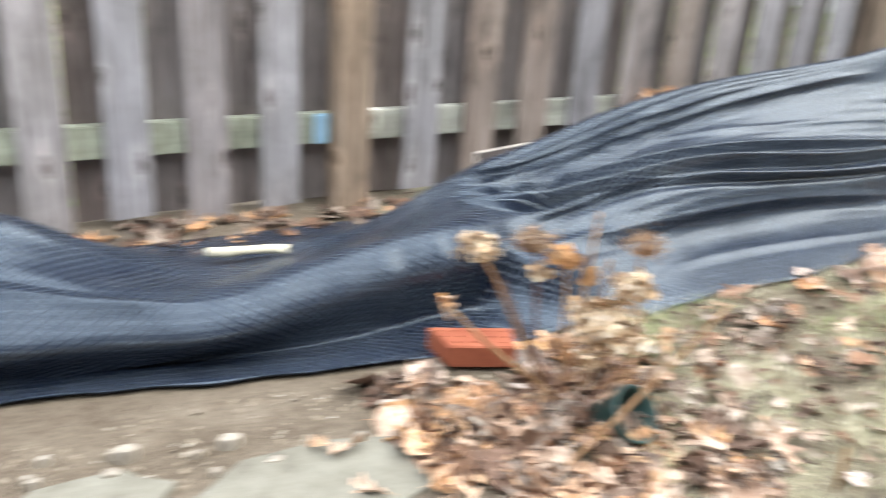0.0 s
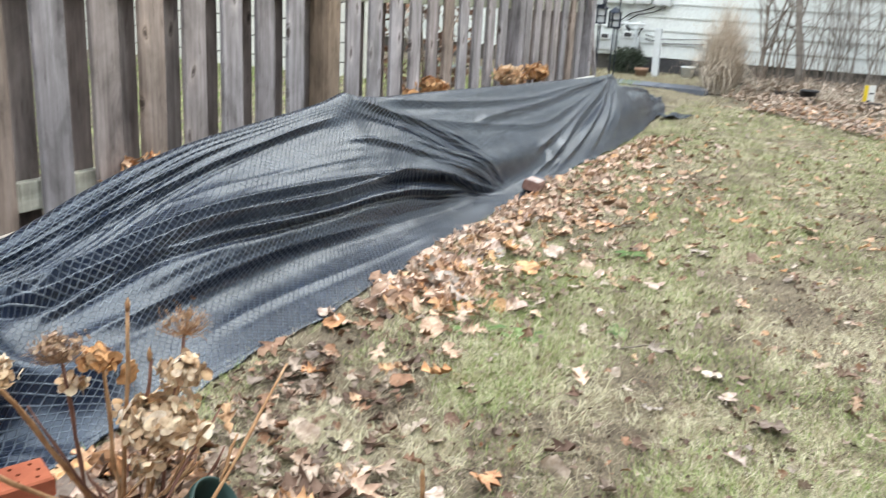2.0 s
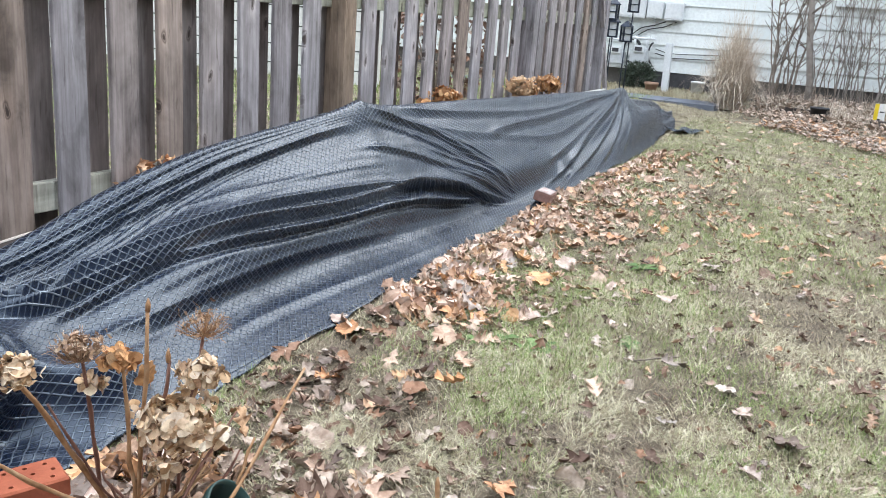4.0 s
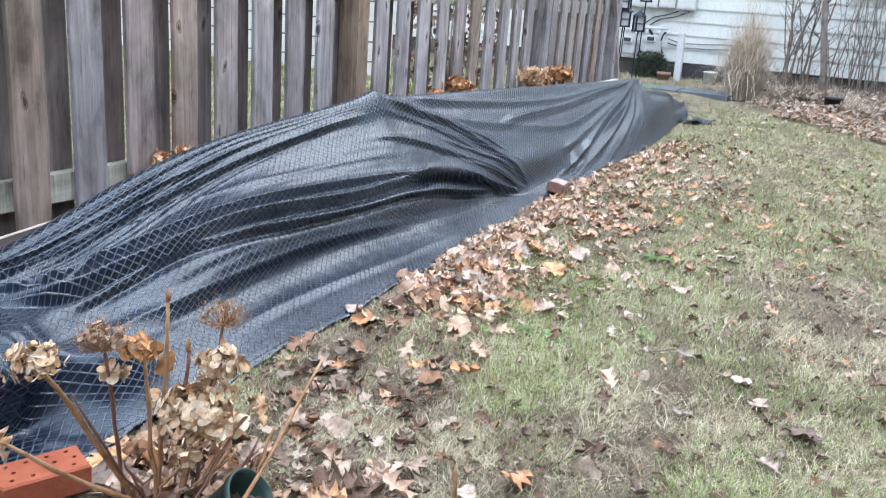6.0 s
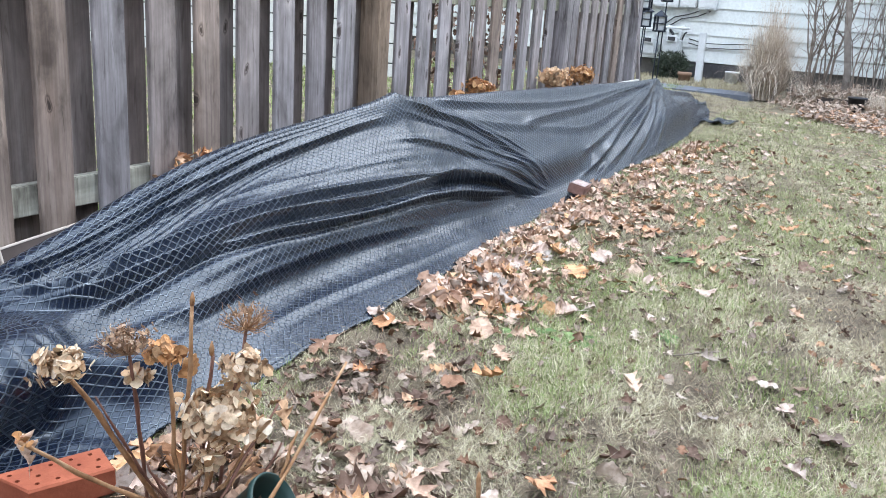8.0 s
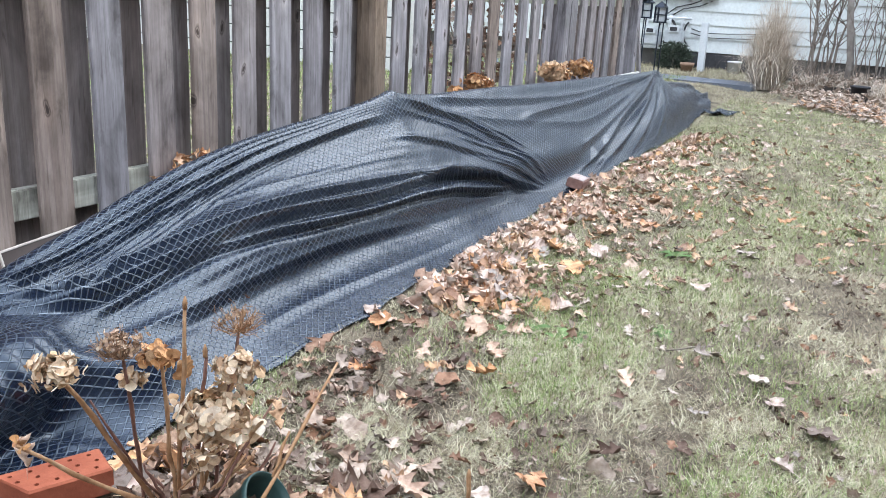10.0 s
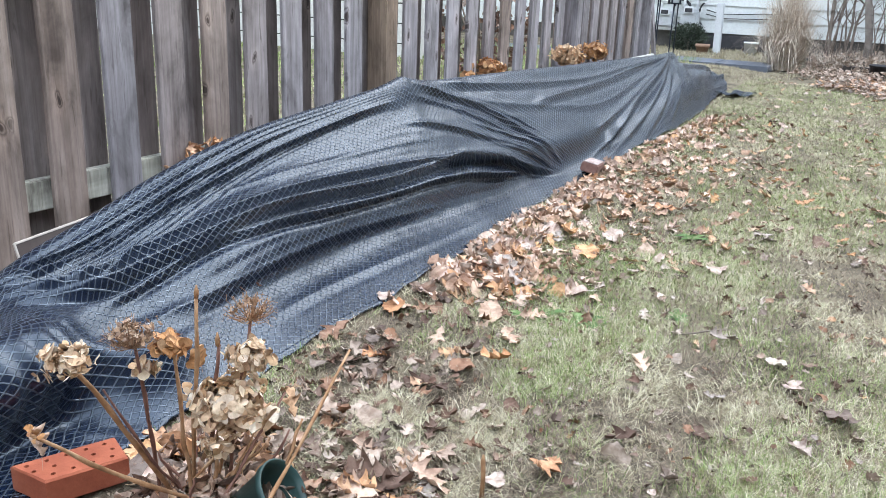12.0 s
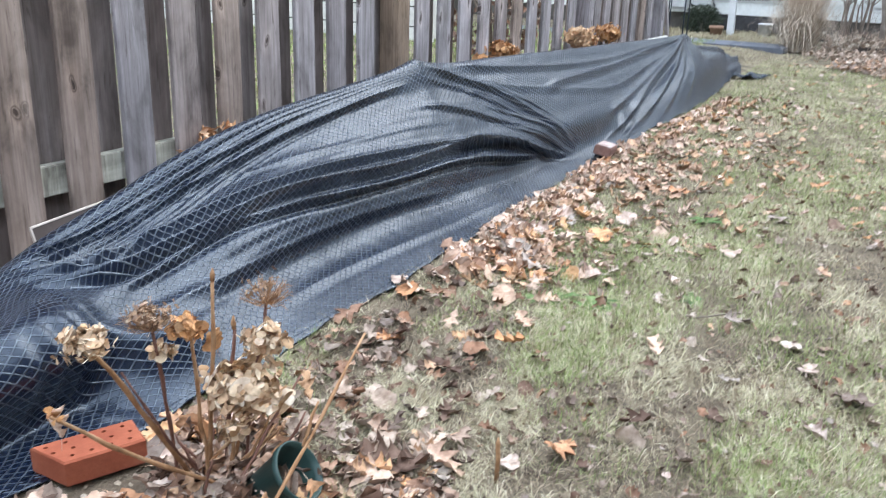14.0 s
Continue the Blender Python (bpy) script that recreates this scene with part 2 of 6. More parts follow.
def ground_material():
    m, n, l, b = material("lawn_soil")
    tc = n.new("ShaderNodeTexCoord")
    p = tc.outputs["Object"]
    broad = grain(n, l, p, 0.9, 5, 0.6)
    mid = grain(n, l, p, 7.0, 5, 0.65)
    fine = grain(n, l, p, 90.0, 5, 0.7)
    turf = ramp(n, l, mid, [(0.25, (0.07, 0.056, 0.043)), (0.45, (0.15, 0.125, 0.092)), (0.6, (0.26, 0.228, 0.162)), (0.8, (0.21, 0.205, 0.12))])
    bare = ramp(n, l, mid, [(0.25, (0.12, 0.09, 0.066)), (0.55, (0.2, 0.16, 0.122)), (0.8, (0.28, 0.232, 0.185))])
    sep = n.new("ShaderNodeSeparateXYZ")
    l.new(p, sep.inputs[0])
    edge = calc(n, l, "ADD", sep.outputs["X"], calc(n, l, "MULTIPLY", broad, 0.5))
    away = n.new("ShaderNodeVectorMath")
    away.operation = "DISTANCE"
    away.inputs[1].default_value = (-1.4, -1.3, 0.0)
    l.new(p, away.inputs[0])
    edge = calc(n, l, "MAXIMUM", edge, calc(n, l, "SUBTRACT", calc(n, l, "ADD", away.outputs["Value"], calc(n, l, "MULTIPLY", broad, 1.5)), 3.0))
    is_turf = n.new("ShaderNodeMapRange")
    is_turf.inputs["From Min"].default_value, is_turf.inputs["From Max"].default_value = -0.1, 0.5
    l.new(edge, is_turf.inputs["Value"])
    col = blend(n, l, "MIX", is_turf.outputs[0], bare, turf)
    col = blend(n, l, "MULTIPLY", 0.7, col, ramp(n, l, fine, [(0.3, (0.45, 0.43, 0.4)), (0.6, (1.0, 1.0, 1.0)), (0.8, (1.2, 1.18, 1.15))]))
    l.new(col, b.inputs["Base Color"])
    b.inputs["Roughness"].default_value = 0.95
    b.inputs["Specular IOR Level"].default_value = 0.15
    bump(n, l, b, calc(n, l, "ADD", fine, calc(n, l, "MULTIPLY", mid, 1.5)), 0.8, 0.012)
    return m


soil_ground = ground_material()
brick_clay = plain("brick_clay", [(0.3, (0.25, 0.062, 0.03)), (0.55, (0.34, 0.095, 0.048)), (0.8, (0.4, 0.14, 0.08))], 14, 0.85, 0.3, 160)
brick_old = plain("old_brick_clay", [(0.3, (0.17, 0.09, 0.075)), (0.55, (0.26, 0.15, 0.125)), (0.8, (0.35, 0.23, 0.2))], 22, 0.85, 0.3, 120)
mortar_pale = plain("pale_mortar", [(0.35, (0.3, 0.2, 0.18)), (0.55, (0.46, 0.39, 0.37)), (0.8, (0.55, 0.5, 0.48))], 28, 0.9, 0.5, 90)
slab_stone = plain("grey_flagstone", [(0.3, (0.14, 0.125, 0.1)), (0.5, (0.2, 0.185, 0.15)), (0.8, (0.26, 0.245, 0.205))], 12, 0.9, 0.6, 70)
pebble_stone = plain("pale_pebble", [(0.3, (0.28, 0.235, 0.19)), (0.8, (0.46, 0.41, 0.35))], 9, 0.8)
pot_green = plain("dark_green_plastic", [(0.3, (0.018, 0.045, 0.042)), (0.8, (0.03, 0.07, 0.065))], 10, 0.4, 0.1, 60)
pot_black = plain("black_plastic", [(0.3, (0.012, 0.012, 0.015)), (0.8, (0.03, 0.03, 0.036))], 10, 0.45, 0.1, 60)
siding_white = plain("white_siding_paint", [(0.3, (0.7, 0.75, 0.745)), (0.6, (0.78, 0.815, 0.805)), (0.85, (0.82, 0.84, 0.825))], 1.3, 0.6, 0.1, 25)
siding_cream = plain("cream_siding_paint", [(0.3, (0.62, 0.62, 0.58)), (0.8, (0.75, 0.75, 0.7))], 1.3, 0.6, 0.1, 25)
foundation_grey = plain("dark_foundation_block", [(0.3, (0.09, 0.085, 0.08)), (0.8, (0.18, 0.17, 0.16))], 5, 0.9, 0.5, 40)
utility_white = plain("utility_box_paint", [(0.3, (0.66, 0.69, 0.71)), (0.8, (0.78, 0.8, 0.8))], 6, 0.45, 0.05, 30)
meter_grey = plain("meter_grey_paint", [(0.3, (0.5, 0.53, 0.55)), (0.8, (0.64, 0.66, 0.67))], 8, 0.45, 0.05, 40)
pipe_dark = plain("dark_cable_rubber", [(0.3, (0.03, 0.03, 0.035)), (0.8, (0.07, 0.07, 0.075))], 10, 0.6)
lantern_metal = plain("dark_lantern_metal", [(0.3, (0.022, 0.028, 0.042)), (0.8, (0.05, 0.062, 0.085))], 12, 0.45, 0.1, 60, 0.6)
post_white = plain("white_post_paint", [(0.3, (0.6, 0.64, 0.67)), (0.8, (0.75, 0.77, 0.78))], 5, 0.55)
path_stone = plain("blue_grey_paving", [(0.3, (0.1, 0.115, 0.145)), (0.8, (0.17, 0.185, 0.22))], 3, 0.8, 0.3, 30)
bark_grey = plain("grey_brown_bark", [(0.3, (0.19, 0.165, 0.145)), (0.55, (0.28, 0.25, 0.225)), (0.8, (0.38, 0.345, 0.315))], 12, 0.9, 0.5, 50)
twig_brown = plain("brown_twig_bark", [(0.3, (0.15, 0.12, 0.1)), (0.8, (0.28, 0.235, 0.2))], 14, 0.9, 0.3, 60)
stem_tan = plain("dry_tan_stem", [(0.3, (0.22, 0.115, 0.055)), (0.5, (0.36, 0.2, 0.1)), (0.7, (0.48, 0.32, 0.19))], 25, 0.75, 0.3, 90)
stem_red = plain("dry_red_brown_stem", [(0.3, (0.13, 0.06, 0.045)), (0.8, (0.27, 0.14, 0.1))], 25, 0.75, 0.3, 90)
petal_cream = island_material("cream_dry_petal", [(0.0, (0.64, 0.48, 0.32)), (0.25, (0.76, 0.63, 0.46)), (0.42, (0.45, 0.28, 0.15)), (0.55, (0.66, 0.49, 0.33)), (0.75, (0.74, 0.66, 0.54)), (0.9, (0.36, 0.22, 0.13)), (1.0, (0.62, 0.46, 0.31))])
petal_brown = island_material("brown_dry_petal", [(0.0, (0.27, 0.16, 0.1)), (0.4, (0.42, 0.29, 0.19)), (0.7, (0.2, 0.12, 0.085)), (1.0, (0.5, 0.4, 0.3))])
petal_orange = island_material("orange_dry_petal", [(0.0, (0.5, 0.25, 0.1)), (0.4, (0.64, 0.38, 0.19)), (0.7, (0.36, 0.17, 0.08)), (1.0, (0.7, 0.5, 0.31))])
petal_peach = island_material("peach_dry_petal", [(0.0, (0.66, 0.43, 0.25)), (0.4, (0.76, 0.55, 0.36)), (0.7, (0.5, 0.29, 0.15)), (1.0, (0.8, 0.64, 0.46))])
dry_reed = island_material("dry_ornamental_grass_blade", [(0.0, (0.46, 0.39, 0.31)), (0.35, (0.63, 0.56, 0.47)), (0.65, (0.37, 0.3, 0.235)), (1.0, (0.74, 0.68, 0.6))])
needle_green = island_material("dark_evergreen_needle", [(0.0, (0.03, 0.043, 0.03)), (0.5, (0.052, 0.07, 0.05)), (1.0, (0.085, 0.105, 0.078))])
weed_green = island_material("green_weed_leaf", [(0.0, (0.06, 0.115, 0.035)), (0.5, (0.1, 0.175, 0.055)), (1.0, (0.16, 0.235, 0.09))])
sheet_steel = plain("brown_sheet_panel", [(0.3, (0.09, 0.072, 0.066)), (0.8, (0.15, 0.12, 0.11))], 6, 0.4, 0.1, 40)
edge_pale = plain("pale_sheet_edge", [(0.3, (0.6, 0.52, 0.47)), (0.8, (0.72, 0.66, 0.6))], 20, 0.6)
stick_pale = plain("peeled_pale_wood", [(0.3, (0.62, 0.54, 0.4)), (0.8, (0.76, 0.7, 0.56))], 20, 0.7)
sign_white = plain("white_sign_plastic", [(0.3, (0.75, 0.75, 0.74)), (0.8, (0.82, 0.82, 0.8))], 10, 0.4)
sign_yellow = plain("yellow_sign_print", [(0.3, (0.8, 0.58, 0.03)), (0.8, (0.85, 0.66, 0.06))], 10, 0.4)
terracotta = plain("terracotta_pot_clay", [(0.3, (0.26, 0.16, 0.11)), (0.8, (0.37, 0.25, 0.18))], 10, 0.85)
timber_dark = plain("dark_edging_timber", [(0.3, (0.06, 0.05, 0.045)), (0.8, (0.14, 0.12, 0.11))], 8, 0.85, 0.4, 50)
clip_blue = plain("pale_blue_plastic", [(0.3, (0.3, 0.5, 0.66)), (0.8, (0.42, 0.62, 0.76))], 10, 0.5)
window_glass, _n, _l, _b = material("window_glass")
_b.inputs["Base Color"].default_value, _b.inputs["Roughness"].default_value = (0.03, 0.035, 0.04, 1), 0.05


# ---- building tools ----
def part(name, bm, mat, parent=None, label="", smooth=False):
    me = bpy.data.meshes.new(name)
    bm.to_mesh(me)
    bm.free()
    if smooth:
        me.polygons.foreach_set("use_smooth", [True] * len(me.polygons))
    me.materials.append(mat)
    ob = new(name, me)
    ob.parent = parent
    if label:
        ob["label"] = label
    return ob


def mesh_part(name, verts, faces, mat, parent=None, label="", smooth=False):
    me = bpy.data.meshes.new(name)
    me.from_pydata(verts, [], faces)
    me.update()
    if smooth:
        me.polygons.foreach_set("use_smooth", [True] * len(me.polygons))
    me.materials.append(mat)
    ob = new(name, me)
    ob.parent = parent
    if label:
        ob["label"] = label
    return ob


def thing(name, label, category, at=(0, 0, 0), turn=0.0, group="", kind=""):
    ob = new(name)
    ob.matrix_world = pose(*at, 0, 0, turn)
    return tagged(ob, label, category, group, kind)


def box(x0, x1, y0, y1, z0, z1, bevel=0.0, bm=None):
    bm = bm or bmesh.new()
    made = bmesh.ops.create_cube(bm, size=1.0)["verts"]
    for v in made:
        v.co = ((x0 + x1) / 2 + v.co.x * (x1 - x0), (y0 + y1) / 2 + v.co.y * (y1 - y0), (z0 + z1) / 2 + v.co.z * (z1 - z0))
    if bevel:
        edges = list({e for v in made for e in v.link_edges})
        bmesh.ops.bevel(bm, geom=edges, offset=bevel, segments=2, affect="EDGES", clamp_overlap=True)
    return bm


def tube(points, radii, sides=6, bm=None):
    """A tapering tube through points."""
    bm = bm or bmesh.new()
    points = [Vector(p) for p in points]
    rings = []
    for i, p in enumerate(points):
        d = (points[min(i + 1, len(points) - 1)] - points[max(i - 1, 0)]).normalized()
        side = d.cross(Vector((0.31, 0.87, 0.2))).normalized()
        up = d.cross(side)
        r = radii[i] if isinstance(radii, (list, tuple)) else radii
        rings.append([bm.verts.new(p + r * (math.cos(2 * math.pi * k / sides) * side + math.sin(2 * math.pi * k / sides) * up)) for k in range(sides)])
    for a, b in zip(rings, rings[1:]):
        for k in range(sides):
            bm.faces.new((a[k], a[(k + 1) % sides], b[(k + 1) % sides], b[k]))
    bm.faces.new(rings[0][::-1])
    bm.faces.new(rings[-1])
    return bm


def lathe(profile, sides=24, bm=None, close=True):
    """profile: radius and height, from the bottom to the top."""
    bm = bm or bmesh.new()
    rings = [[bm.verts.new((r * math.cos(2 * math.pi * k / sides), r * math.sin(2 * math.pi * k / sides), z)) for k in range(sides)] for r, z in profile]
    for a, b in zip(rings, rings[1:]):
        for k in range(sides):
            bm.faces.new((a[k], a[(k + 1) % sides], b[(k + 1) % sides], b[k]))
    if close:
        bm.faces.new(rings[0][::-1])
        bm.faces.new(rings[-1])
    return bm


# ---- ground ----
def ground_height(x, y):
    """The lawn is nearly level; it swells a little towards the fence and rolls softly."""
    x, y = np.asarray(x, float), np.asarray(y, float)
    z = 0.055 / (1 + np.exp(-(y + 0.35) / 0.09))
    near = np.clip(1 - np.abs(x - 4) / 14, 0, 1)
    z = z + near * (0.008 * np.sin(1.9 * x + 0.7 * y) + 0.006 * np.sin(4.3 * y - 2.1 * x) + 0.004 * np.sin(9.0 * x + 5 * y))
    return z + 0.05 / (1 + np.exp(-(x - 8.2) / 0.5))


def build_ground():
    xs = np.concatenate([[-400, -100, -30, -10, -5], np.arange(-3, 12.01, 0.06), [13, 15, 20, 40, 120, 400]])
    ys = np.concatenate([[-400, -100, -30, -10, -6], np.arange(-4, 1.01, 0.06), [2, 4, 8, 20, 60, 150, 400]])
    gx, gy = np.meshgrid(xs, ys, indexing="ij")
    v = np.stack([gx, gy, ground_height(gx, gy)], -1).reshape(-1, 3)
    n, k = len(xs), len(ys)
    i = (np.arange(n - 1)[:, None] * k + np.arange(k - 1)).ravel()
    ob = mesh_part("ground", v.tolist(), np.stack([i, i + k, i + k + 1, i + 1], 1).tolist(), soil_ground, smooth=True)
    tagged(ob, "patchy winter lawn and bare soil", "ground", kind="structure")


build_ground()


def build_distance():
    """Added dark far ring, nothing seen there; closes the horizon and dims low light."""
    rnd = random.Random(12)
    bm = bmesh.new()
    n = 160
    low, top = [], []
    for k in range(n):
        a = 2 * math.pi * k / n
        low.append(bm.verts.new((70 * math.cos(a), 70 * math.sin(a), -1)))
        top.append(bm.verts.new((70 * math.cos(a), 70 * math.sin(a), 9 + 3 * math.sin(5 * a) + rnd.uniform(-1.5, 2.5))))
    for k in range(n):
        bm.faces.new((low[k], low[(k + 1) % n], top[(k + 1) % n], top[k]))
    ob = part("backdrop", bm, plain("far_dark_ring", [(0.3, (0.09, 0.085, 0.08)), (0.7, (0.16, 0.15, 0.14))], 0.5, 0.95))
    tagged(ob, "added plain dark ring around the yards at the horizon", "backdrop", kind="structure")


build_distance()

# a plain wall added behind the walker, out of view, to dim reflections
added_wall = part("wall_rear", box(-7, 8, -6.3, -6.0, -0.2, 5.2), plain("added_wall_grey", [(0.3, (0.12, 0.115, 0.11)), (0.8, (0.19, 0.183, 0.175))], 2.0, 0.8))
tagged(added_wall, "added plain grey wall behind the yard, out of view", "wall", kind="structure")

# ---- fence: pickets on both sides of the rails ----
PITCH, FIRST, BOARD = 0.2179, 0.1475, 0.12
POSTS = (-4.88, -2.44, 0.0, 2.44, 4.88, 6.65)
RAILS = ((0.254, 0.348), (0.94, 1.03), (1.66, 1.75))


def picket_mesh(name, mat, seed, w=BOARD):
    rnd = random.Random(seed)
    t, h = 0.019, 1.78
    bm = bmesh.new()
    levels = [0, 0.25, 0.6, 1.0, 1.4, h - 0.05, h]
    rings = []
    for z in levels:
        dx, dy = rnd.uniform(-0.002, 0.002), rnd.uniform(-0.0015, 0.0015)
        inset = 0.03 if z == h else 0.0
        e = 0.003
        ring = [(inset, e), (inset + e, 0), (w - inset - e, 0), (w - inset, e), (w - inset, t - e), (w - inset - e, t), (inset + e, t), (inset, t - e)]
        rings.append([bm.verts.new((x + dx, y + dy, z + rnd.uniform(-0.004, 0.004) * (z == 0))) for x, y in ring])
    for a, b in zip(rings, rings[1:]):
        for k in range(8):
            bm.faces.new((a[k], a[(k + 1) % 8], b[(k + 1) % 8], b[k]))
    bm.faces.new(rings[0][::-1])
    bm.faces.new(rings[-1])
    me = bpy.data.meshes.new(name)
    bm.to_mesh(me)
    bm.free()
    me.materials.append(mat)
    return me


def build_fence():
    fence = thing("fence", "weathered grey wooden fence with pickets on both faces", "fence", kind="structure")
    fronts = [picket_mesh("picket", wood_picket, s) for s in range(4)]
    warm = [picket_mesh("picket", wood_warm, s + 20) for s in range(4)]
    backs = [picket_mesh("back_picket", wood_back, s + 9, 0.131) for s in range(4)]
    rnd = random.Random(4)
    for p, x in enumerate(POSTS):
        end = p == len(POSTS) - 1
        part("post", box(x - 0.1, x, -0.05, 0.052, -0.3, 1.86, 0.004), wood_picket if p > 3 else wood_post, fence, "weathered grey post" if p > 3 else "tan square wooden post")
        if end:
            continue
        for z0, z1 in RAILS:
            part("rail", box(x + 0.001, POSTS[p + 1] - 0.101, 0.0205, 0.0635, z0, z1, 0.003), wood_rail, fence, "pale rail with green algae")
        for k in range(10):
            left = x + FIRST + PITCH * k
            if left > POSTS[p + 1] - 0.2:
                continue
            ob = new("picket", (warm if 0.2 < left < 0.75 or k % 6 == 5 else fronts)[rnd.randrange(4)])
            ob.parent = fence
            ob.location = (left + rnd.uniform(-0.002, 0.002), rnd.uniform(0, 0.001), 0.062 + rnd.uniform(-0.015, 0.02))
            ob.rotation_euler = (0, radians(rnd.uniform(-0.1, 0.1)), 0)
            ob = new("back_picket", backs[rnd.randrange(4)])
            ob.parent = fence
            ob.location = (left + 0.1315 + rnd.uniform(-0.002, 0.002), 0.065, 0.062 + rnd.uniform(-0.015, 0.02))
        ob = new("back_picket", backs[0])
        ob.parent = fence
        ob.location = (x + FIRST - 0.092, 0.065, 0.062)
    part("brace", box(-0.025, 0.025, -0.015, 0.015, -0.05, 1.6, 0.003), wood_picket, fence, "pale slanting brace").matrix_world = pose(7.05, -0.03, 0.0, 0, -27, 0)


build_fence()

# ---- the tarp ----
def knots(x, *pairs):
    """Smooth interpolation through pairs of x and value."""
    px, pv = np.array(pairs, float).T
    d = np.gradient(pv, px)
    i = np.clip(np.searchsorted(px, x) - 1, 0, len(px) - 2)
    h = px[i + 1] - px[i]
    s = np.clip((x - px[i]) / h, 0, 1)
    return ((1 + 2 * s) * (1 - s) ** 2 * pv[i] + s * (1 - s) ** 2 * h * d[i] + s * s * (3 - 2 * s) * pv[i + 1] + s * s * (s - 1) * h * d[i + 1])


def tarp_sections(x):
    ridge = knots(x, (-2.2, 0.42), (-1.3, 0.33), (-1.04, 0.27), (-0.86, 0.18), (-0.68, 0.115), (-0.45, 0.11), (-0.18, 0.135), (0.07, 0.235), (0.41, 0.335), (0.62, 0.4),
                  (0.97, 0.475), (1.42, 0.52), (1.8, 0.545), (2.1, 0.545), (2.3, 0.54), (2.8, 0.53), (3.5, 0.51), (4.84, 0.476), (5.7, 0.452), (6.0, 0.45), (6.12, 0.445), (6.2, 0.425), (6.3, 0.362), (6.45, 0.345), (6.85, 0.312), (7.5, 0.24), (7.8, 0.15), (8.1, 0.1))
    edge = knots(x, (-2.2, -0.72), (-1.1, -0.755), (-0.74, -0.82), (-0.26, -0.91), (0.3, -0.93), (0.8, -0.92), (1.4, -0.89), (2.0, -0.83), (3.0, -0.79), (4.7, -0.76), (7.5, -0.6))
    crest_z = knots(x, (-2.2, 0.2), (-0.93, 0.14), (-0.7, 0.137), (-0.45, 0.18), (-0.28, 0.213), (-0.1, 0.238), (0.0, 0.235), (0.1, 0.205), (0.25, 0.205), (0.5, 0.24), (0.8, 0.272), (1.2, 0.288), (1.8, 0.28), (2.2, 0.265), (2.5, 0.258), (2.9, 0.245), (3.25, 0.238), (3.6, 0.235), (4.4, 0.235), (5.8, 0.27), (7.0, 0.22), (7.5, 0.15))
    crest_y = knots(x, (-2.2, -0.72), (-0.9, -0.75), (-0.65, -0.8), (-0.45, -0.785), (-0.28, -0.785), (-0.06, -0.785), (0.02, -0.74), (0.2, -0.69), (0.7, -0.665), (1.2, -0.635), (2.3, -0.61), (2.6, -0.61), (3.0, -0.63), (3.35, -0.64), (3.65, -0.635), (4.4, -0.62), (6.2, -0.58), (7.5, -0.5))
    foot = knots(x, (-2.2, -0.66), (-0.9, -0.69), (-0.4, -0.765), (-0.1, -0.775), (-0.01, -0.785), (0.1, -0.835), (0.3, -0.8), (0.6, -0.735), (1.0, -0.69), (1.5, -0.675), (2.2, -0.67), (2.7, -0.675), (3.1, -0.695), (3.5, -0.705), (4.5, -0.72), (7.5, -0.57))
    foot_z = knots(x, (-2.2, 0.03), (-0.12, 0.03), (-0.05, 0.036), (0.0, 0.1), (0.3, 0.115), (0.6, 0.098), (1.15, 0.085), (1.6, 0.082), (2.3, 0.066), (2.8, 0.05), (3.2, 0.045), (3.8, 0.05), (5.0, 0.06), (8.1, 0.06))
    return ridge, edge, crest_z, crest_y, foot, foot_z


# folds in the cloth: height, half-width, then stations of place along the fence and depth below the ridge, in metres
# the long folds that hang in the flank
LONG_FOLDS = [
    (0.034, 0.015, (0.03, 0.13), (0.2, 0.205), (0.47, 0.25), (0.8, 0.27), (1.47, 0.345), (2.22, 0.364), (3.05, 0.58)),
    (0.023, 0.012, (0.03, 0.07), (0.2, 0.135), (0.48, 0.185), (0.95, 0.235), (1.52, 0.297), (1.94, 0.34), (2.6, 0.43)),
    (0.024, 0.013, (0.2, 0.27), (0.35, 0.275), (0.61, 0.285), (1.1, 0.355), (1.52, 0.395), (2.05, 0.42), (2.7, 0.5)),
    (0.003, 0.011, (0.08, 0.05), (0.6, 0.115), (1.24, 0.19), (1.99, 0.255)),
]
# under the ridge and in the skirt
RIDGE_FOLDS = [
    (0.016, 0.013, (0.03, 0.03), (0.2, 0.06), (0.47, 0.07), (0.79, 0.08), (1.06, 0.073), (1.85, 0.06)),
    (0.012, 0.009, (0.03, 0.015), (0.3, 0.035), (0.8, 0.046), (1.25, 0.04)),
    (0.014, 0.022, (0.1, 0.36), (0.34, 0.385), (0.67, 0.41), (1.24, 0.445), (1.84, 0.52)),
    (0.012, 0.018, (0.3, 0.6), (0.56, 0.65), (0.72, 0.69), (1.0, 0.74)),
    (0.008, 0.016, (0.6, 0.56), (1.1, 0.61), (1.7, 0.66), (2.2, 0.66)),
]
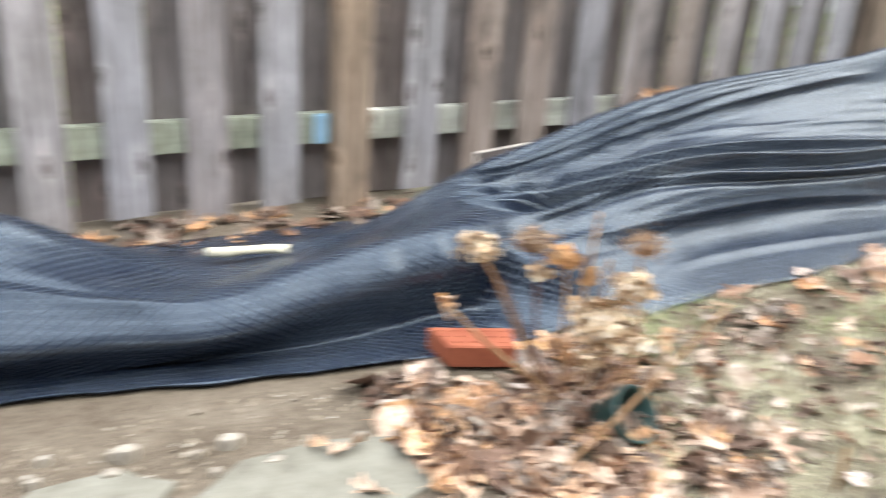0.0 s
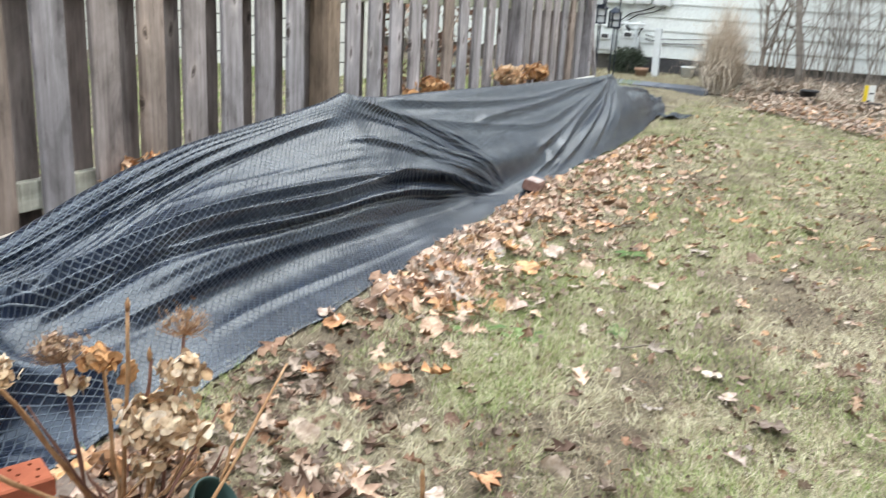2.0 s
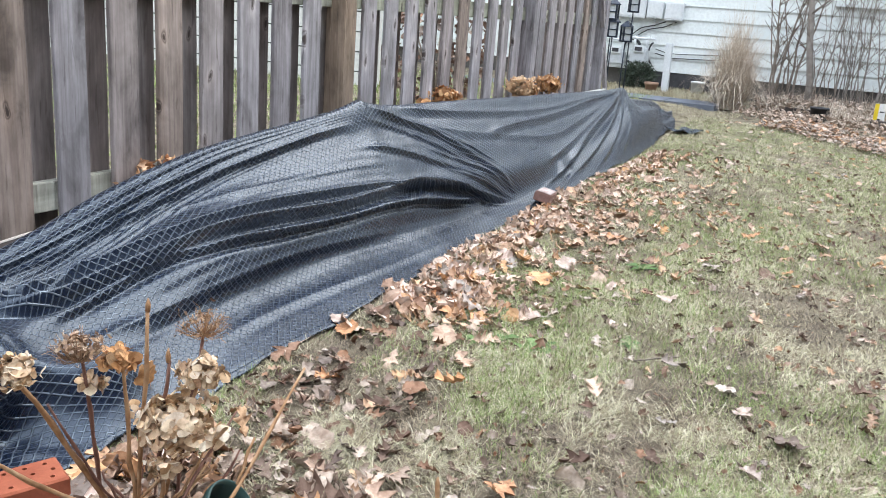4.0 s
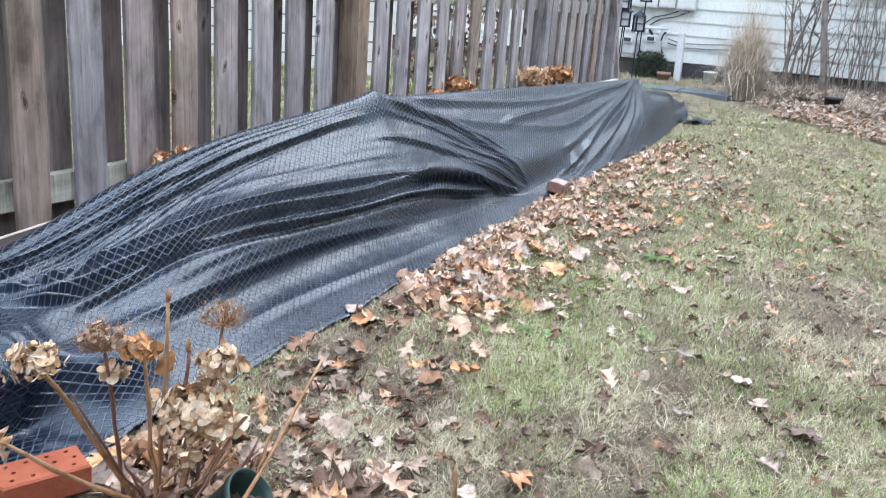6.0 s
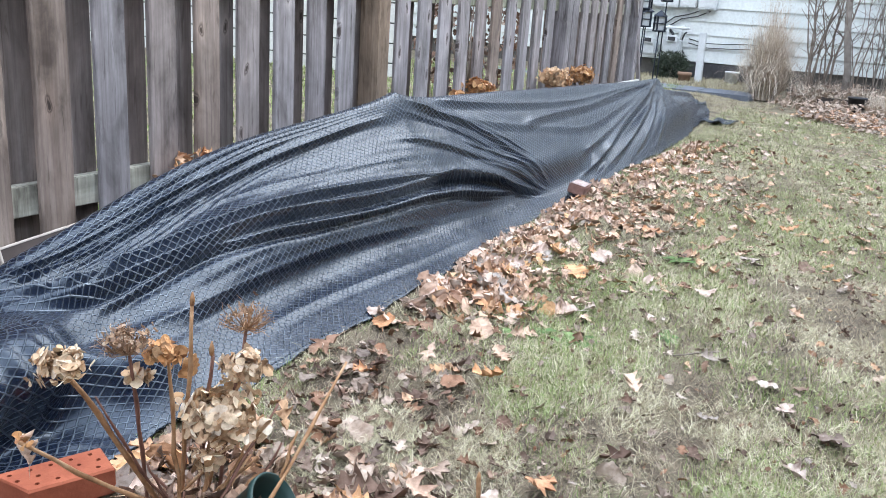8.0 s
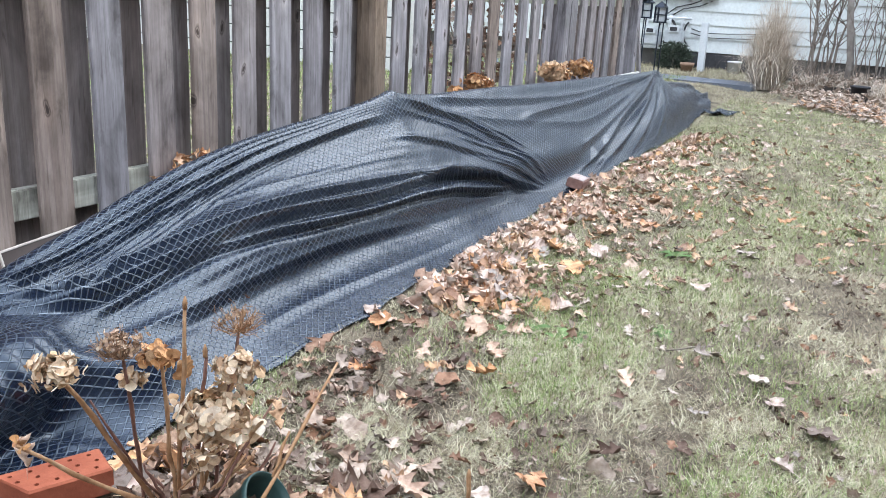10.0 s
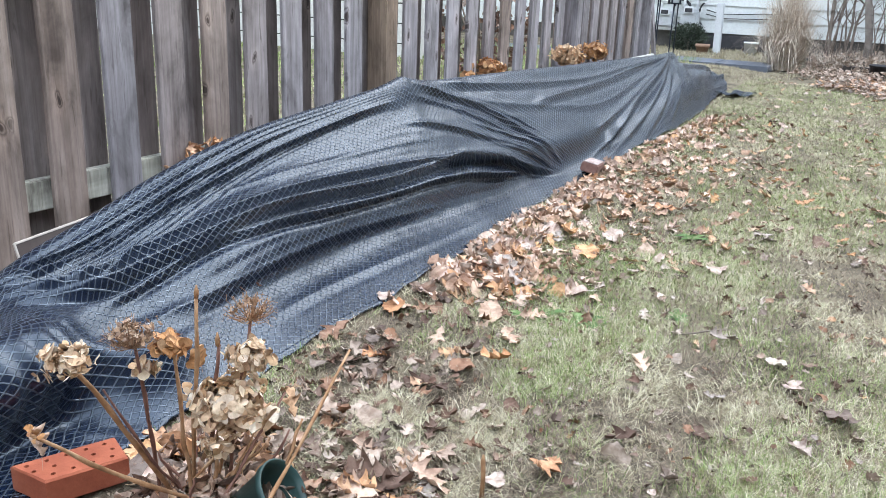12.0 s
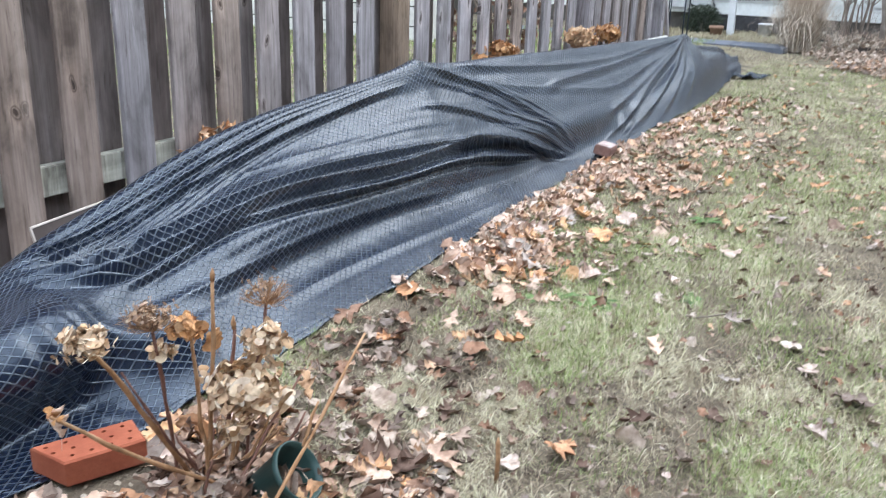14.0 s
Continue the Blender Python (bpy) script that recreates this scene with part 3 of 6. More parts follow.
# drawn towards the brick
BRICK_FOLDS = [
    (0.016, 0.016, (1.97, 0.0), (2.18, 0.05), (2.6, 0.2), (2.9, 0.4), (3.15, 0.58)),
    (0.008, 0.012, (1.9, 0.045), (2.0, 0.06), (2.3, 0.15), (2.6, 0.28), (3.13, 0.6)),
    (0.013, 0.013, (1.8, 0.15), (1.95, 0.17), (2.3, 0.26), (2.65, 0.38), (3.15, 0.61)),
    (0.014, 0.014, (2.1, 0.44), (2.5, 0.47), (2.8, 0.52), (3.05, 0.6)),
    (0.008, 0.008, (2.3, 0.2), (2.7, 0.34), (3.1, 0.56)),
    (0.009, 0.009, (2.35, 0.3), (2.65, 0.4), (3.12, 0.6)),
    (0.007, 0.008, (2.4, 0.1), (2.8, 0.26), (3.16, 0.52)),
]
# drawn towards the far peak
FAR_FOLDS = [
    (0.008, 0.020, (2.3, 0.09), (3.24, 0.226), (3.73, 0.27), (4.6, 0.2), (5.9, 0.03)),
    (0.012, 0.018, (2.24, 0.01), (3.37, 0.09), (5.0, 0.05), (5.9, 0.0)),
    (0.016, 0.022, (3.0, 0.19), (3.4, 0.17), (4.31, 0.12), (5.9, 0.01)),
    (0.034, 0.026, (3.42, 0.57), (4.33, 0.36), (5.9, 0.03)),
]
END_FOLDS = [
    (0.030, 0.022, (3.47, 0.62), (4.5, 0.43), (5.9, 0.05)),
    (0.018, 0.020, (3.6, 0.42), (4.5, 0.28), (5.9, 0.02)),
    (0.022, 0.022, (4.1, 0.62), (4.81, 0.46), (5.9, 0.07)),
    (0.014, 0.022, (4.9, 0.6), (5.5, 0.36), (6.0, 0.08)),
]
FOLDS = LONG_FOLDS + RIDGE_FOLDS + BRICK_FOLDS + FAR_FOLDS + END_FOLDS
# short folds at the low end, in the plan: start, end, height and half-width
CREASES = [
    ((3.34, -0.79), (3.85, -0.66), 0.016, 0.014), ((3.42, -0.8), (4.1, -0.66), 0.014, 0.014),
    ((-0.05, -0.76), (0.06, -0.92), 0.012, 0.013), ((-0.11, -0.76), (0.0, -0.92), 0.011, 0.012),
    ((-0.17, -0.76), (-0.06, -0.92), 0.01, 0.015), ((0.02, -0.62), (0.11, -0.9), -0.008, 0.014), ((-0.3, -0.76), (-0.22, -0.92), 0.008, 0.02),
    ((-1.3, -0.6), (-0.7, -0.74), 0.018, 0.02), ((-1.2, -0.45), (-0.5, -0.56), 0.012, 0.025),
]


def build_tarp():
    nx, nv = 700, 330
    x0 = np.concatenate([np.linspace(-2.2, -0.4, 90)[:-1], np.linspace(-0.4, 3.4, 400)[:-1], np.linspace(3.4, 8.1, 215)])
    nx = len(x0)
    ridge, edge, cz, cy, foot, foot_z = tarp_sections(x0)
    g = ground_height(x0, edge)
    back = np.maximum(0.06, ridge - 0.26)
    # control points of each section, front to back; a tight band hangs under the ridge, with a flatter panel below it
    panel = np.clip((x0 - 0.15) / 0.7, 0, 1) * np.clip((2.6 - x0) / 0.6, 0, 1)
    low_ridge = ridge
    ridge = ridge + 0.04 * np.exp(-np.abs(x0 - 1.94) / 0.13) + 0.008 * np.exp(-np.abs(x0 - 6.1) / 0.12)
    band_y = -0.4 - 0.035 - 0.02 * panel
    band_z = low_ridge + 0.3 * (ridge - low_ridge) - 0.045 * (ridge > 0.2) * np.clip((x0 - 0.1) * 4, 0, 1) - 0.05 * panel
    mid_y = (cy + 0.03 + band_y) / 2
    mid_z = (cz + band_z) / 2 + 0.012
    py = np.stack([edge, edge * 0.45 + foot * 0.55, foot, cy - 0.012, cy + 0.03, mid_y, band_y, np.full(nx, -0.4), np.full(nx, -0.26), np.full(nx, -0.16)], 1)
    pz = np.stack([g + 0.012, g + 0.01 + 0.42 * foot_z, g + foot_z, cz - 0.035, cz + 0.012, mid_z, band_z, ridge, np.maximum(ridge - 0.1, 0.07), back], 1)
    step = np.hypot(np.diff(py, axis=1), np.diff(pz, axis=1)) + 1e-4
    s = np.concatenate([np.zeros((nx, 1)), np.cumsum(step, 1)], 1)
    dense = np.concatenate([np.zeros((nx, 1)), np.cumsum(step * np.array([0.8, 0.8, 1, 1.2, 1.7, 2.2, 2.6, 0.8, 0.5]), 1)], 1)
    Y, Z, DOWN = np.zeros((nx, nv)), np.zeros((nx, nv)), np.zeros((nx, nv))
    for i in range(nx):
        t = np.interp(np.linspace(0, dense[i, -1], nv), dense[i], s[i])
        Y[i], Z[i] = knots(t, *zip(s[i], py[i])), knots(t, *zip(s[i], pz[i]))
        DOWN[i] = s[i, 7] - t - (ridge - low_ridge)[i]
    # soften along and across
    for _ in range(2):
        Y[1:-1, 1:-1] = (Y[:-2, 1:-1] + Y[2:, 1:-1] + Y[1:-1, :-2] + Y[1:-1, 2:] + 2 * Y[1:-1, 1:-1]) / 6
        Z[1:-1, 1:-1] = (Z[:-2, 1:-1] + Z[2:, 1:-1] + Z[1:-1, :-2] + Z[1:-1, 2:] + 2 * Z[1:-1, 1:-1]) / 6
    X = np.repeat(x0[:, None], nv, 1) - 0.95 * np.clip((x0 - 6.3) / 1.8, 0, 1)[:, None] * np.clip(DOWN / 0.45, 0, 1.2)
    X = X + 0.12 * np.clip((-Y - 0.68) / 0.2, 0, 1) * np.exp(-((x0 + 0.02) / 0.3) ** 2)[:, None]
    lift = np.zeros_like(X)
    for (ax, ay), (bx, by), h, w in CREASES:
        dx, dy = bx - ax, by - ay
        L2 = dx * dx + dy * dy
        u = ((X - ax) * dx + (Y - ay) * dy) / L2
        off = ((X - ax) * -dy + (Y - ay) * dx) / math.sqrt(L2)
        off = off + 0.012 * np.sin(5 * u + ax * 7)
        fade = np.clip(u * 5, 0, 1) * np.clip((1 - u) * 5, 0, 1)
        lift += h * fade * (np.exp(-np.abs(off / w) ** 1.25) - 0.5 * np.exp(-((off - 1.9 * w) / w) ** 2))
    V = np.linspace(0, 1, nv)[None, :]
    for h, w, *stations in FOLDS:
        line = knots(X, *stations)
        slope = np.gradient(line[:, 0], x0)[:, None]
        off = (DOWN - line) / np.sqrt(1 + slope ** 2) + 0.004 * np.sin(4 * X + 60 * h)
        fade = np.clip((X - stations[0][0]) / 0.16, 0, 1) * np.clip((stations[-1][0] - X) / 0.28, 0, 1)
        lift += h * fade * (np.exp(-np.abs(off / w) ** 1.2) - (0.75 if h > 0.018 else 0.4) * np.exp(-((off - 1.9 * w) / w) ** 2))
    # pleats that fan out from the far peak
    rr, th = np.hypot(X - 6.1, Y + 0.38), np.arctan2(Y + 0.38, X - 6.1)
    wave = 0.62 - np.abs(np.sin(15 * th + 2.0 + 0.9 * np.sin(6.2 * th)))
    lift += 0.007 * wave * np.clip(rr / 0.8, 0, 1) * np.exp(-(rr / 1.8) ** 2)
    # fine tight pleats under the ridge, drawn together where the pile begins
    width = knots(np.clip(X, 0.02, 2.0), (0.02, 0.03), (0.1, 0.15), (0.3, 0.19), (0.5, 0.185), (0.9, 0.13), (1.4, 0.09), (2.0, 0.05))
    rel = DOWN / width
    phase = np.pi * 6.5 * rel + 0.8 * np.sin(1.3 * X) + 0.3 * np.sin(6.1 * X + 4 * rel)
    fine = (0.62 - np.abs(np.sin(phase))) * (0.7 + 0.3 * np.sin(2.7 * phase + 1))
    lift += np.clip(0.016 - 0.011 * X, 0.003, 0.085 * width) * fine * np.clip(rel * 8 + 0.3, 0, 1) * np.clip((1.15 - rel) * 4, 0, 1) * np.clip((X - 0.03) * 6, 0, 1) ** 2 * np.clip((2.0 - X) * 1.6, 0, 1)
    # faint long strain lines between the folds
    strain = np.sin(2 * np.pi * 26 * (DOWN - 0.06 * X) + 2.0 * np.sin(1.7 * X) + 1.3 * np.sin(9 * DOWN + 3.1 * X))
    lift += 0.0011 * strain * np.clip((DOWN - 0.1) * 12, 0, 1) * np.clip((0.62 - DOWN) * 10, 0, 1) * np.clip((X - 0.2) * 3, 0, 1) * np.clip((2.9 - X) * 2, 0, 1) * (0.5 + 0.5 * np.sin(3.1 * X + 14 * DOWN))
    # a little slack everywhere
    lift += 0.0009 * np.sin(23 * X - 31 * V) * np.sin(12 * X + 17 * V) + 0.0004 * np.sin(61 * X + 40 * V + 3 * np.sin(5 * X)) * np.clip(1.6 - 3 * V, 0, 1)
    lift *= np.clip((V[0] * 7)[None, :], 0.1, 1)
    P = np.stack([X, Y, Z], -1)
    du, dv = np.gradient(P, axis=0), np.gradient(P, axis=1)
    N = np.cross(du, dv)
    N /= np.linalg.norm(N, axis=-1, keepdims=True) + 1e-9
    P = P + N * lift[..., None]
    P[..., 2] = np.maximum(P[..., 2], ground_height(P[..., 0], P[..., 1]) + 0.008)
    # the hem waves a little
    P[:, 0, 1] += 0.008 * np.sin(11 * x0) + 0.005 * np.sin(29 * x0)
    arc = np.concatenate([np.zeros((nx, 1)), np.cumsum(np.linalg.norm(np.diff(P, axis=1), axis=-1), 1)], 1)
    i = (np.arange(nx - 1)[:, None] * nv + np.arange(nv - 1)).ravel()
    quads = np.stack([i, i + nv, i + nv + 1, i + 1], 1)
    tarp = mesh_part("tarp", P.reshape(-1, 3).tolist(), quads.tolist(), tarp_plastic, smooth=True)
    uv = tarp.data.uv_layers.new(name="weave")
    run = np.concatenate([np.zeros((1, nv)), np.cumsum(np.linalg.norm(np.diff(P, axis=0), axis=-1), 0)], 0)
    run = run - run[nx // 2][None, :]

    def calm(a, axis, k):
        """A running mean, so that the weave doesn't shear at sudden folds."""
        a = np.moveaxis(a, axis, 0)
        pad = np.concatenate([np.repeat(a[:1], k, 0), a, np.repeat(a[-1:], k, 0)])
        c = np.cumsum(np.concatenate([np.zeros_like(a[:1]), pad]), 0)
        return np.moveaxis((c[2 * k + 1:] - c[:-2 * k - 1]) / (2 * k + 1), 0, axis)

    flat = np.stack([calm(run, 1, 30), calm(arc, 0, 30)], -1).reshape(-1, 2)
    loop = np.zeros(len(tarp.data.loops), dtype=np.int32)
    tarp.data.loops.foreach_get("vertex_index", loop)
    uv.data.foreach_set("uv", flat[loop].ravel())
    tagged(tarp, "black woven plastic tarp draped over a long pile beside the fence", "tarp")
    solid = tarp.modifiers.new("thickness", "SOLIDIFY")
    solid.thickness, solid.offset = 0.003, -1
    # the folded hem along the front
    rows = P[:, :5] + np.array([0, -0.002, 0.0035])
    i = (np.arange(nx - 1)[:, None] * 5 + np.arange(4)).ravel()
    hem = mesh_part("hem", rows.reshape(-1, 3).tolist(), np.stack([i, i + 5, i + 6, i + 1], 1).tolist(), tarp_plastic, tarp, "doubled hem along the edge", smooth=True)
    uv = hem.data.uv_layers.new(name="weave")
    flat = flat.reshape(nx, nv, 2)[:, :5].reshape(-1, 2) + 0.007
    loop = np.zeros(len(hem.data.loops), dtype=np.int32)
    hem.data.loops.foreach_get("vertex_index", loop)
    uv.data.foreach_set("uv", flat[loop].ravel())
    hem.modifiers.new("thickness", "SOLIDIFY").thickness = 0.002
    return P


build_tarp()


# ---- leaves and grass: fast meshes of many small pieces ----
def quick_mesh(name, verts, tris, mat):
    me = bpy.data.meshes.new(name)
    nv, nt = len(verts), len(tris)
    me.vertices.add(nv)
    me.vertices.foreach_set("co", np.asarray(verts, np.float32).ravel())
    me.loops.add(nt * 3)
    me.loops.foreach_set("vertex_index", np.asarray(tris, np.int32).ravel())
    me.polygons.add(nt)
    me.polygons.foreach_set("loop_start", np.arange(nt, dtype=np.int32) * 3)
    me.polygons.foreach_set("loop_total", np.full(nt, 3, np.int32))
    me.update(calc_edges=True)
    me.materials.append(mat)
    return me


def leaf_shape(seed, lobes=3, length=0.085, width=0.06, curl=0.5):
    """A lobed dry leaf on a bent midrib, with its stalk: vertices and triangles."""
    r = random.Random(seed)
    st = lobes * 2 + 2
    verts, tris = [], []
    bend, roll_, lift = r.uniform(-1, 1) * curl, r.uniform(0.2, 1.0) * curl, r.uniform(0.002, 0.012)
    twist = r.uniform(-0.5, 0.5) * curl
    for i in range(st + 1):
        s = i / st
        body = math.sin(math.pi * min(0.98, 0.08 + 0.9 * s)) ** 0.75
        w = width / 2 * body * (1.1 if i % 2 else 0.6) * r.uniform(0.8, 1.2)
        if i == st:
            w = 0.004
        y = (s - 0.5) * length
        z = lift + 0.5 * bend * (s - 0.5) ** 2 * length * 4 + 0.006 * math.sin(7 * s + seed)
        sweep = 0.007 * (1 if i % 2 else 0)
        for side in (-1, 0, 1):
            ww = w * r.uniform(0.85, 1.15)
            zz = z + abs(side) * (roll_ * ww) * r.uniform(0.5, 1.4) + side * twist * 2 * ww * (s - 0.3)
            verts.append((side * ww, y + abs(side) * sweep, max(zz, 0.001)))
    for i in range(st):
        a, b = 3 * i, 3 * i + 3
        for k in (0, 1):
            tris += [(a + k, a + k + 1, b + k + 1), (a + k, b + k + 1, b + k)]
    n = len(verts)
    y0 = -0.5 * length
    verts += [(-0.001, y0, lift), (0.001, y0, lift), (0.004, y0 - 0.03, lift * 0.5)]
    tris.append((n, n + 1, n + 2))
    return np.array(verts), np.array(tris)


def curled_leaf(seed, lobes, length, width, curl):
    """A finer leaf for those close by: an oak leaf's pointed lobes, deep bays between them, or a plain oval one; raised midrib, crisped margins."""
    r = random.Random(seed + 100)
    verts, tris = [], []
    bend, cup, twist, ph = r.uniform(-0.3, 0.9) * curl, r.uniform(-0.3, 0.9) * curl, r.uniform(-0.8, 0.8) * curl, r.uniform(0, 6.28)
    oak = seed % 4 != 1
    st = 4 * lobes + 2 if oak else 14
    skew = r.uniform(-0.12, 0.12)
    for i in range(st + 1):
        s = i / st
        body = max(0.05, math.sin(math.pi * min(0.985, 0.06 + 0.92 * s ** 0.9))) ** 0.6
        y = (s - 0.5) * length
        for k in (-2, -1, 0, 1, 2):
            side = (k > 0) - (k < 0)
            saw = abs(((lobes * s + (0.5 if k > 0 else 0.42)) % 1.0) - 0.5) * 2
            wave = (0.2 + 0.86 * saw ** 1.15) if oak else 0.92 + 0.1 * math.sin(2 * math.pi * lobes * s + k)
            wave *= 1 + 0.12 * math.sin(5.3 * s * side + ph)
            w = width / 2 * body * (wave if abs(k) == 2 else 0.55 * wave + 0.12)
            if k == 0:
                w = 0.0
            z = 0.012 + bend * 0.9 * (s - 0.45) ** 2 * length + cup * w * (0.35 + 0.75 * abs(k) / 2) + side * twist * w * (s - 0.4) * 1.6
            z += 0.0055 * math.sin(9 * s + 2.1 * k + ph) * abs(k) / 2 + 0.0022 * math.sin(23 * s + 3 * k + ph) - 0.0015 * (k == 0)
            fore = 0.45 * w * saw if oak else 0.1 * w
            verts.append((side * w * (1 - 0.3 * cup * abs(k) / 2) + skew * length * (s - 0.5) ** 2, y + fore, max(0.001, z)))
    for i in range(st):
        a, b = 5 * i, 5 * i + 5
        for k in range(4):
            tris += [(a + k, a + k + 1, b + k + 1), (a + k, b + k + 1, b + k)]
    n = len(verts)
    y0 = -0.5 * length
    verts += [(-0.0012, y0, 0.012), (0.0012, y0, 0.012), (0.006, y0 - 0.035, 0.006)]
    tris.append((n, n + 1, n + 2))
    return np.array(verts), np.array(tris)


LEAVES = [leaf_shape(s, lobes=(2, 3, 3, 4)[s % 4], length=(0.075, 0.09, 0.068, 0.098)[s % 4], width=(0.06, 0.062, 0.055, 0.066)[(s * 3) % 4], curl=(0.3, 0.7, 1.1)[s % 3]) for s in range(12)]


FINE_LEAVES = [curled_leaf(s, (3, 4, 3, 4)[s % 4], (0.088, 0.08, 0.08, 0.105)[s % 4], (0.074, 0.07, 0.066, 0.082)[(s * 3) % 4], (0.35, 0.7, 1.1, 0.5, 0.9)[s % 5]) for s in range(12)]


def scatter_mesh(name, shapes, spots, mat):
    """spots: x, y, z, turn, tilt x, tilt y, size, shape."""
    vs, ts, n = [], [], 0
    for x, y, z, turn, tx, ty, size, k in spots:
        v, t = shapes[k]
        m = np.array(Euler((tx, ty, turn)).to_matrix())
        vs.append(v * size @ m.T + (x, y, z))
        ts.append(t + n)
        n += len(v)
    return quick_mesh(name, np.concatenate(vs), np.concatenate(ts), mat)


def tarp_edge(x):
    return tarp_sections(np.asarray(x, float))[1]


def leaf_spots(rnd, count, where, tilt=0.35, size=(0.7, 1.15)):
    spots = []
    while len(spots) < count:
        x, y = where()
        if y > float(tarp_edge(x)) - 0.02 and x < 7.0 or math.hypot(x + 0.15, y + 0.99) < 0.115:
            continue
        z = float(ground_height(x, y)) + rnd.uniform(0.004, 0.02)
        spots.append((x, y, z, rnd.uniform(0, 6.283), rnd.gauss(0, tilt), rnd.gauss(0, tilt), rnd.uniform(*size), rnd.randrange(len(LEAVES))))
    return spots


# leaves that lie apart on the lawn: place and size
TAN_LEAVES = ((0.29, -1.47, 0.8), (1.01, -1.73, 0.75), (0.72, -0.95, 1.0), (0.96, -1.37, 0.85), (1.37, -0.93, 1.25), (3.27, -2.16, 0.95), (0.77, -1.11, 0.5), (0.12, -1.43, 1.15), (0.24, -1.53, 0.9), (1.45, -1.0, 0.9), (1.22, -1.22, 1.0))
DAMP_LEAVES = ((0.3, -1.37, 0.75), (0.61, -1.81, 0.8), (0.5, -1.94, 0.75), (0.97, -2.22, 1.05), (0.74, -1.34, 0.8), (0.61, -1.28, 0.75), (0.64, -1.09, 0.85), (2.58, -1.99, 0.85), (1.24, -2.12, 0.5), (0.73, -1.95, 0.5), (1.1, -1.08, 0.7),
               (0.45, -1.12, 0.8), (0.36, -1.22, 0.75), (0.84, -1.31, 0.7), (0.18, -1.48, 1.1), (0.2, -1.42, 1.0), (0.11, -1.52, 1.05))
PALE_LEAVES = ((0.32, -1.64, 0.5), (0.77, -2.16, 0.8), (1.08, -2.1, 0.85), (0.93, -1.94, 0.45), (1.2, -2.04, 0.65), (1.29, -1.88, 0.75), (1.34, -1.64, 0.6), (1.43, -1.38, 1.1), (1.04, -0.91, 0.7), (2.26, -1.98, 0.55), (2.51, -1.79, 0.95),
               (1.91, -1.73, 0.9), (2.12, -1.28, 1.0), (1.49, -1.14, 0.95), (1.55, -1.17, 0.95), (1.26, -1.76, 0.45), (1.68, -1.92, 0.5), (0.2, -1.55, 0.7))
RUST_LEAVES = ((0.41, -1.71, 0.9), (0.82, -1.4, 0.85), (0.98, -0.98, 0.95), (3.26, -1.85, 0.8), (1.85, -1.27, 1.15), (2.7, -1.33, 1.1), (0.15, -1.43, 0.85), (0.66, -1.12, 0.6))


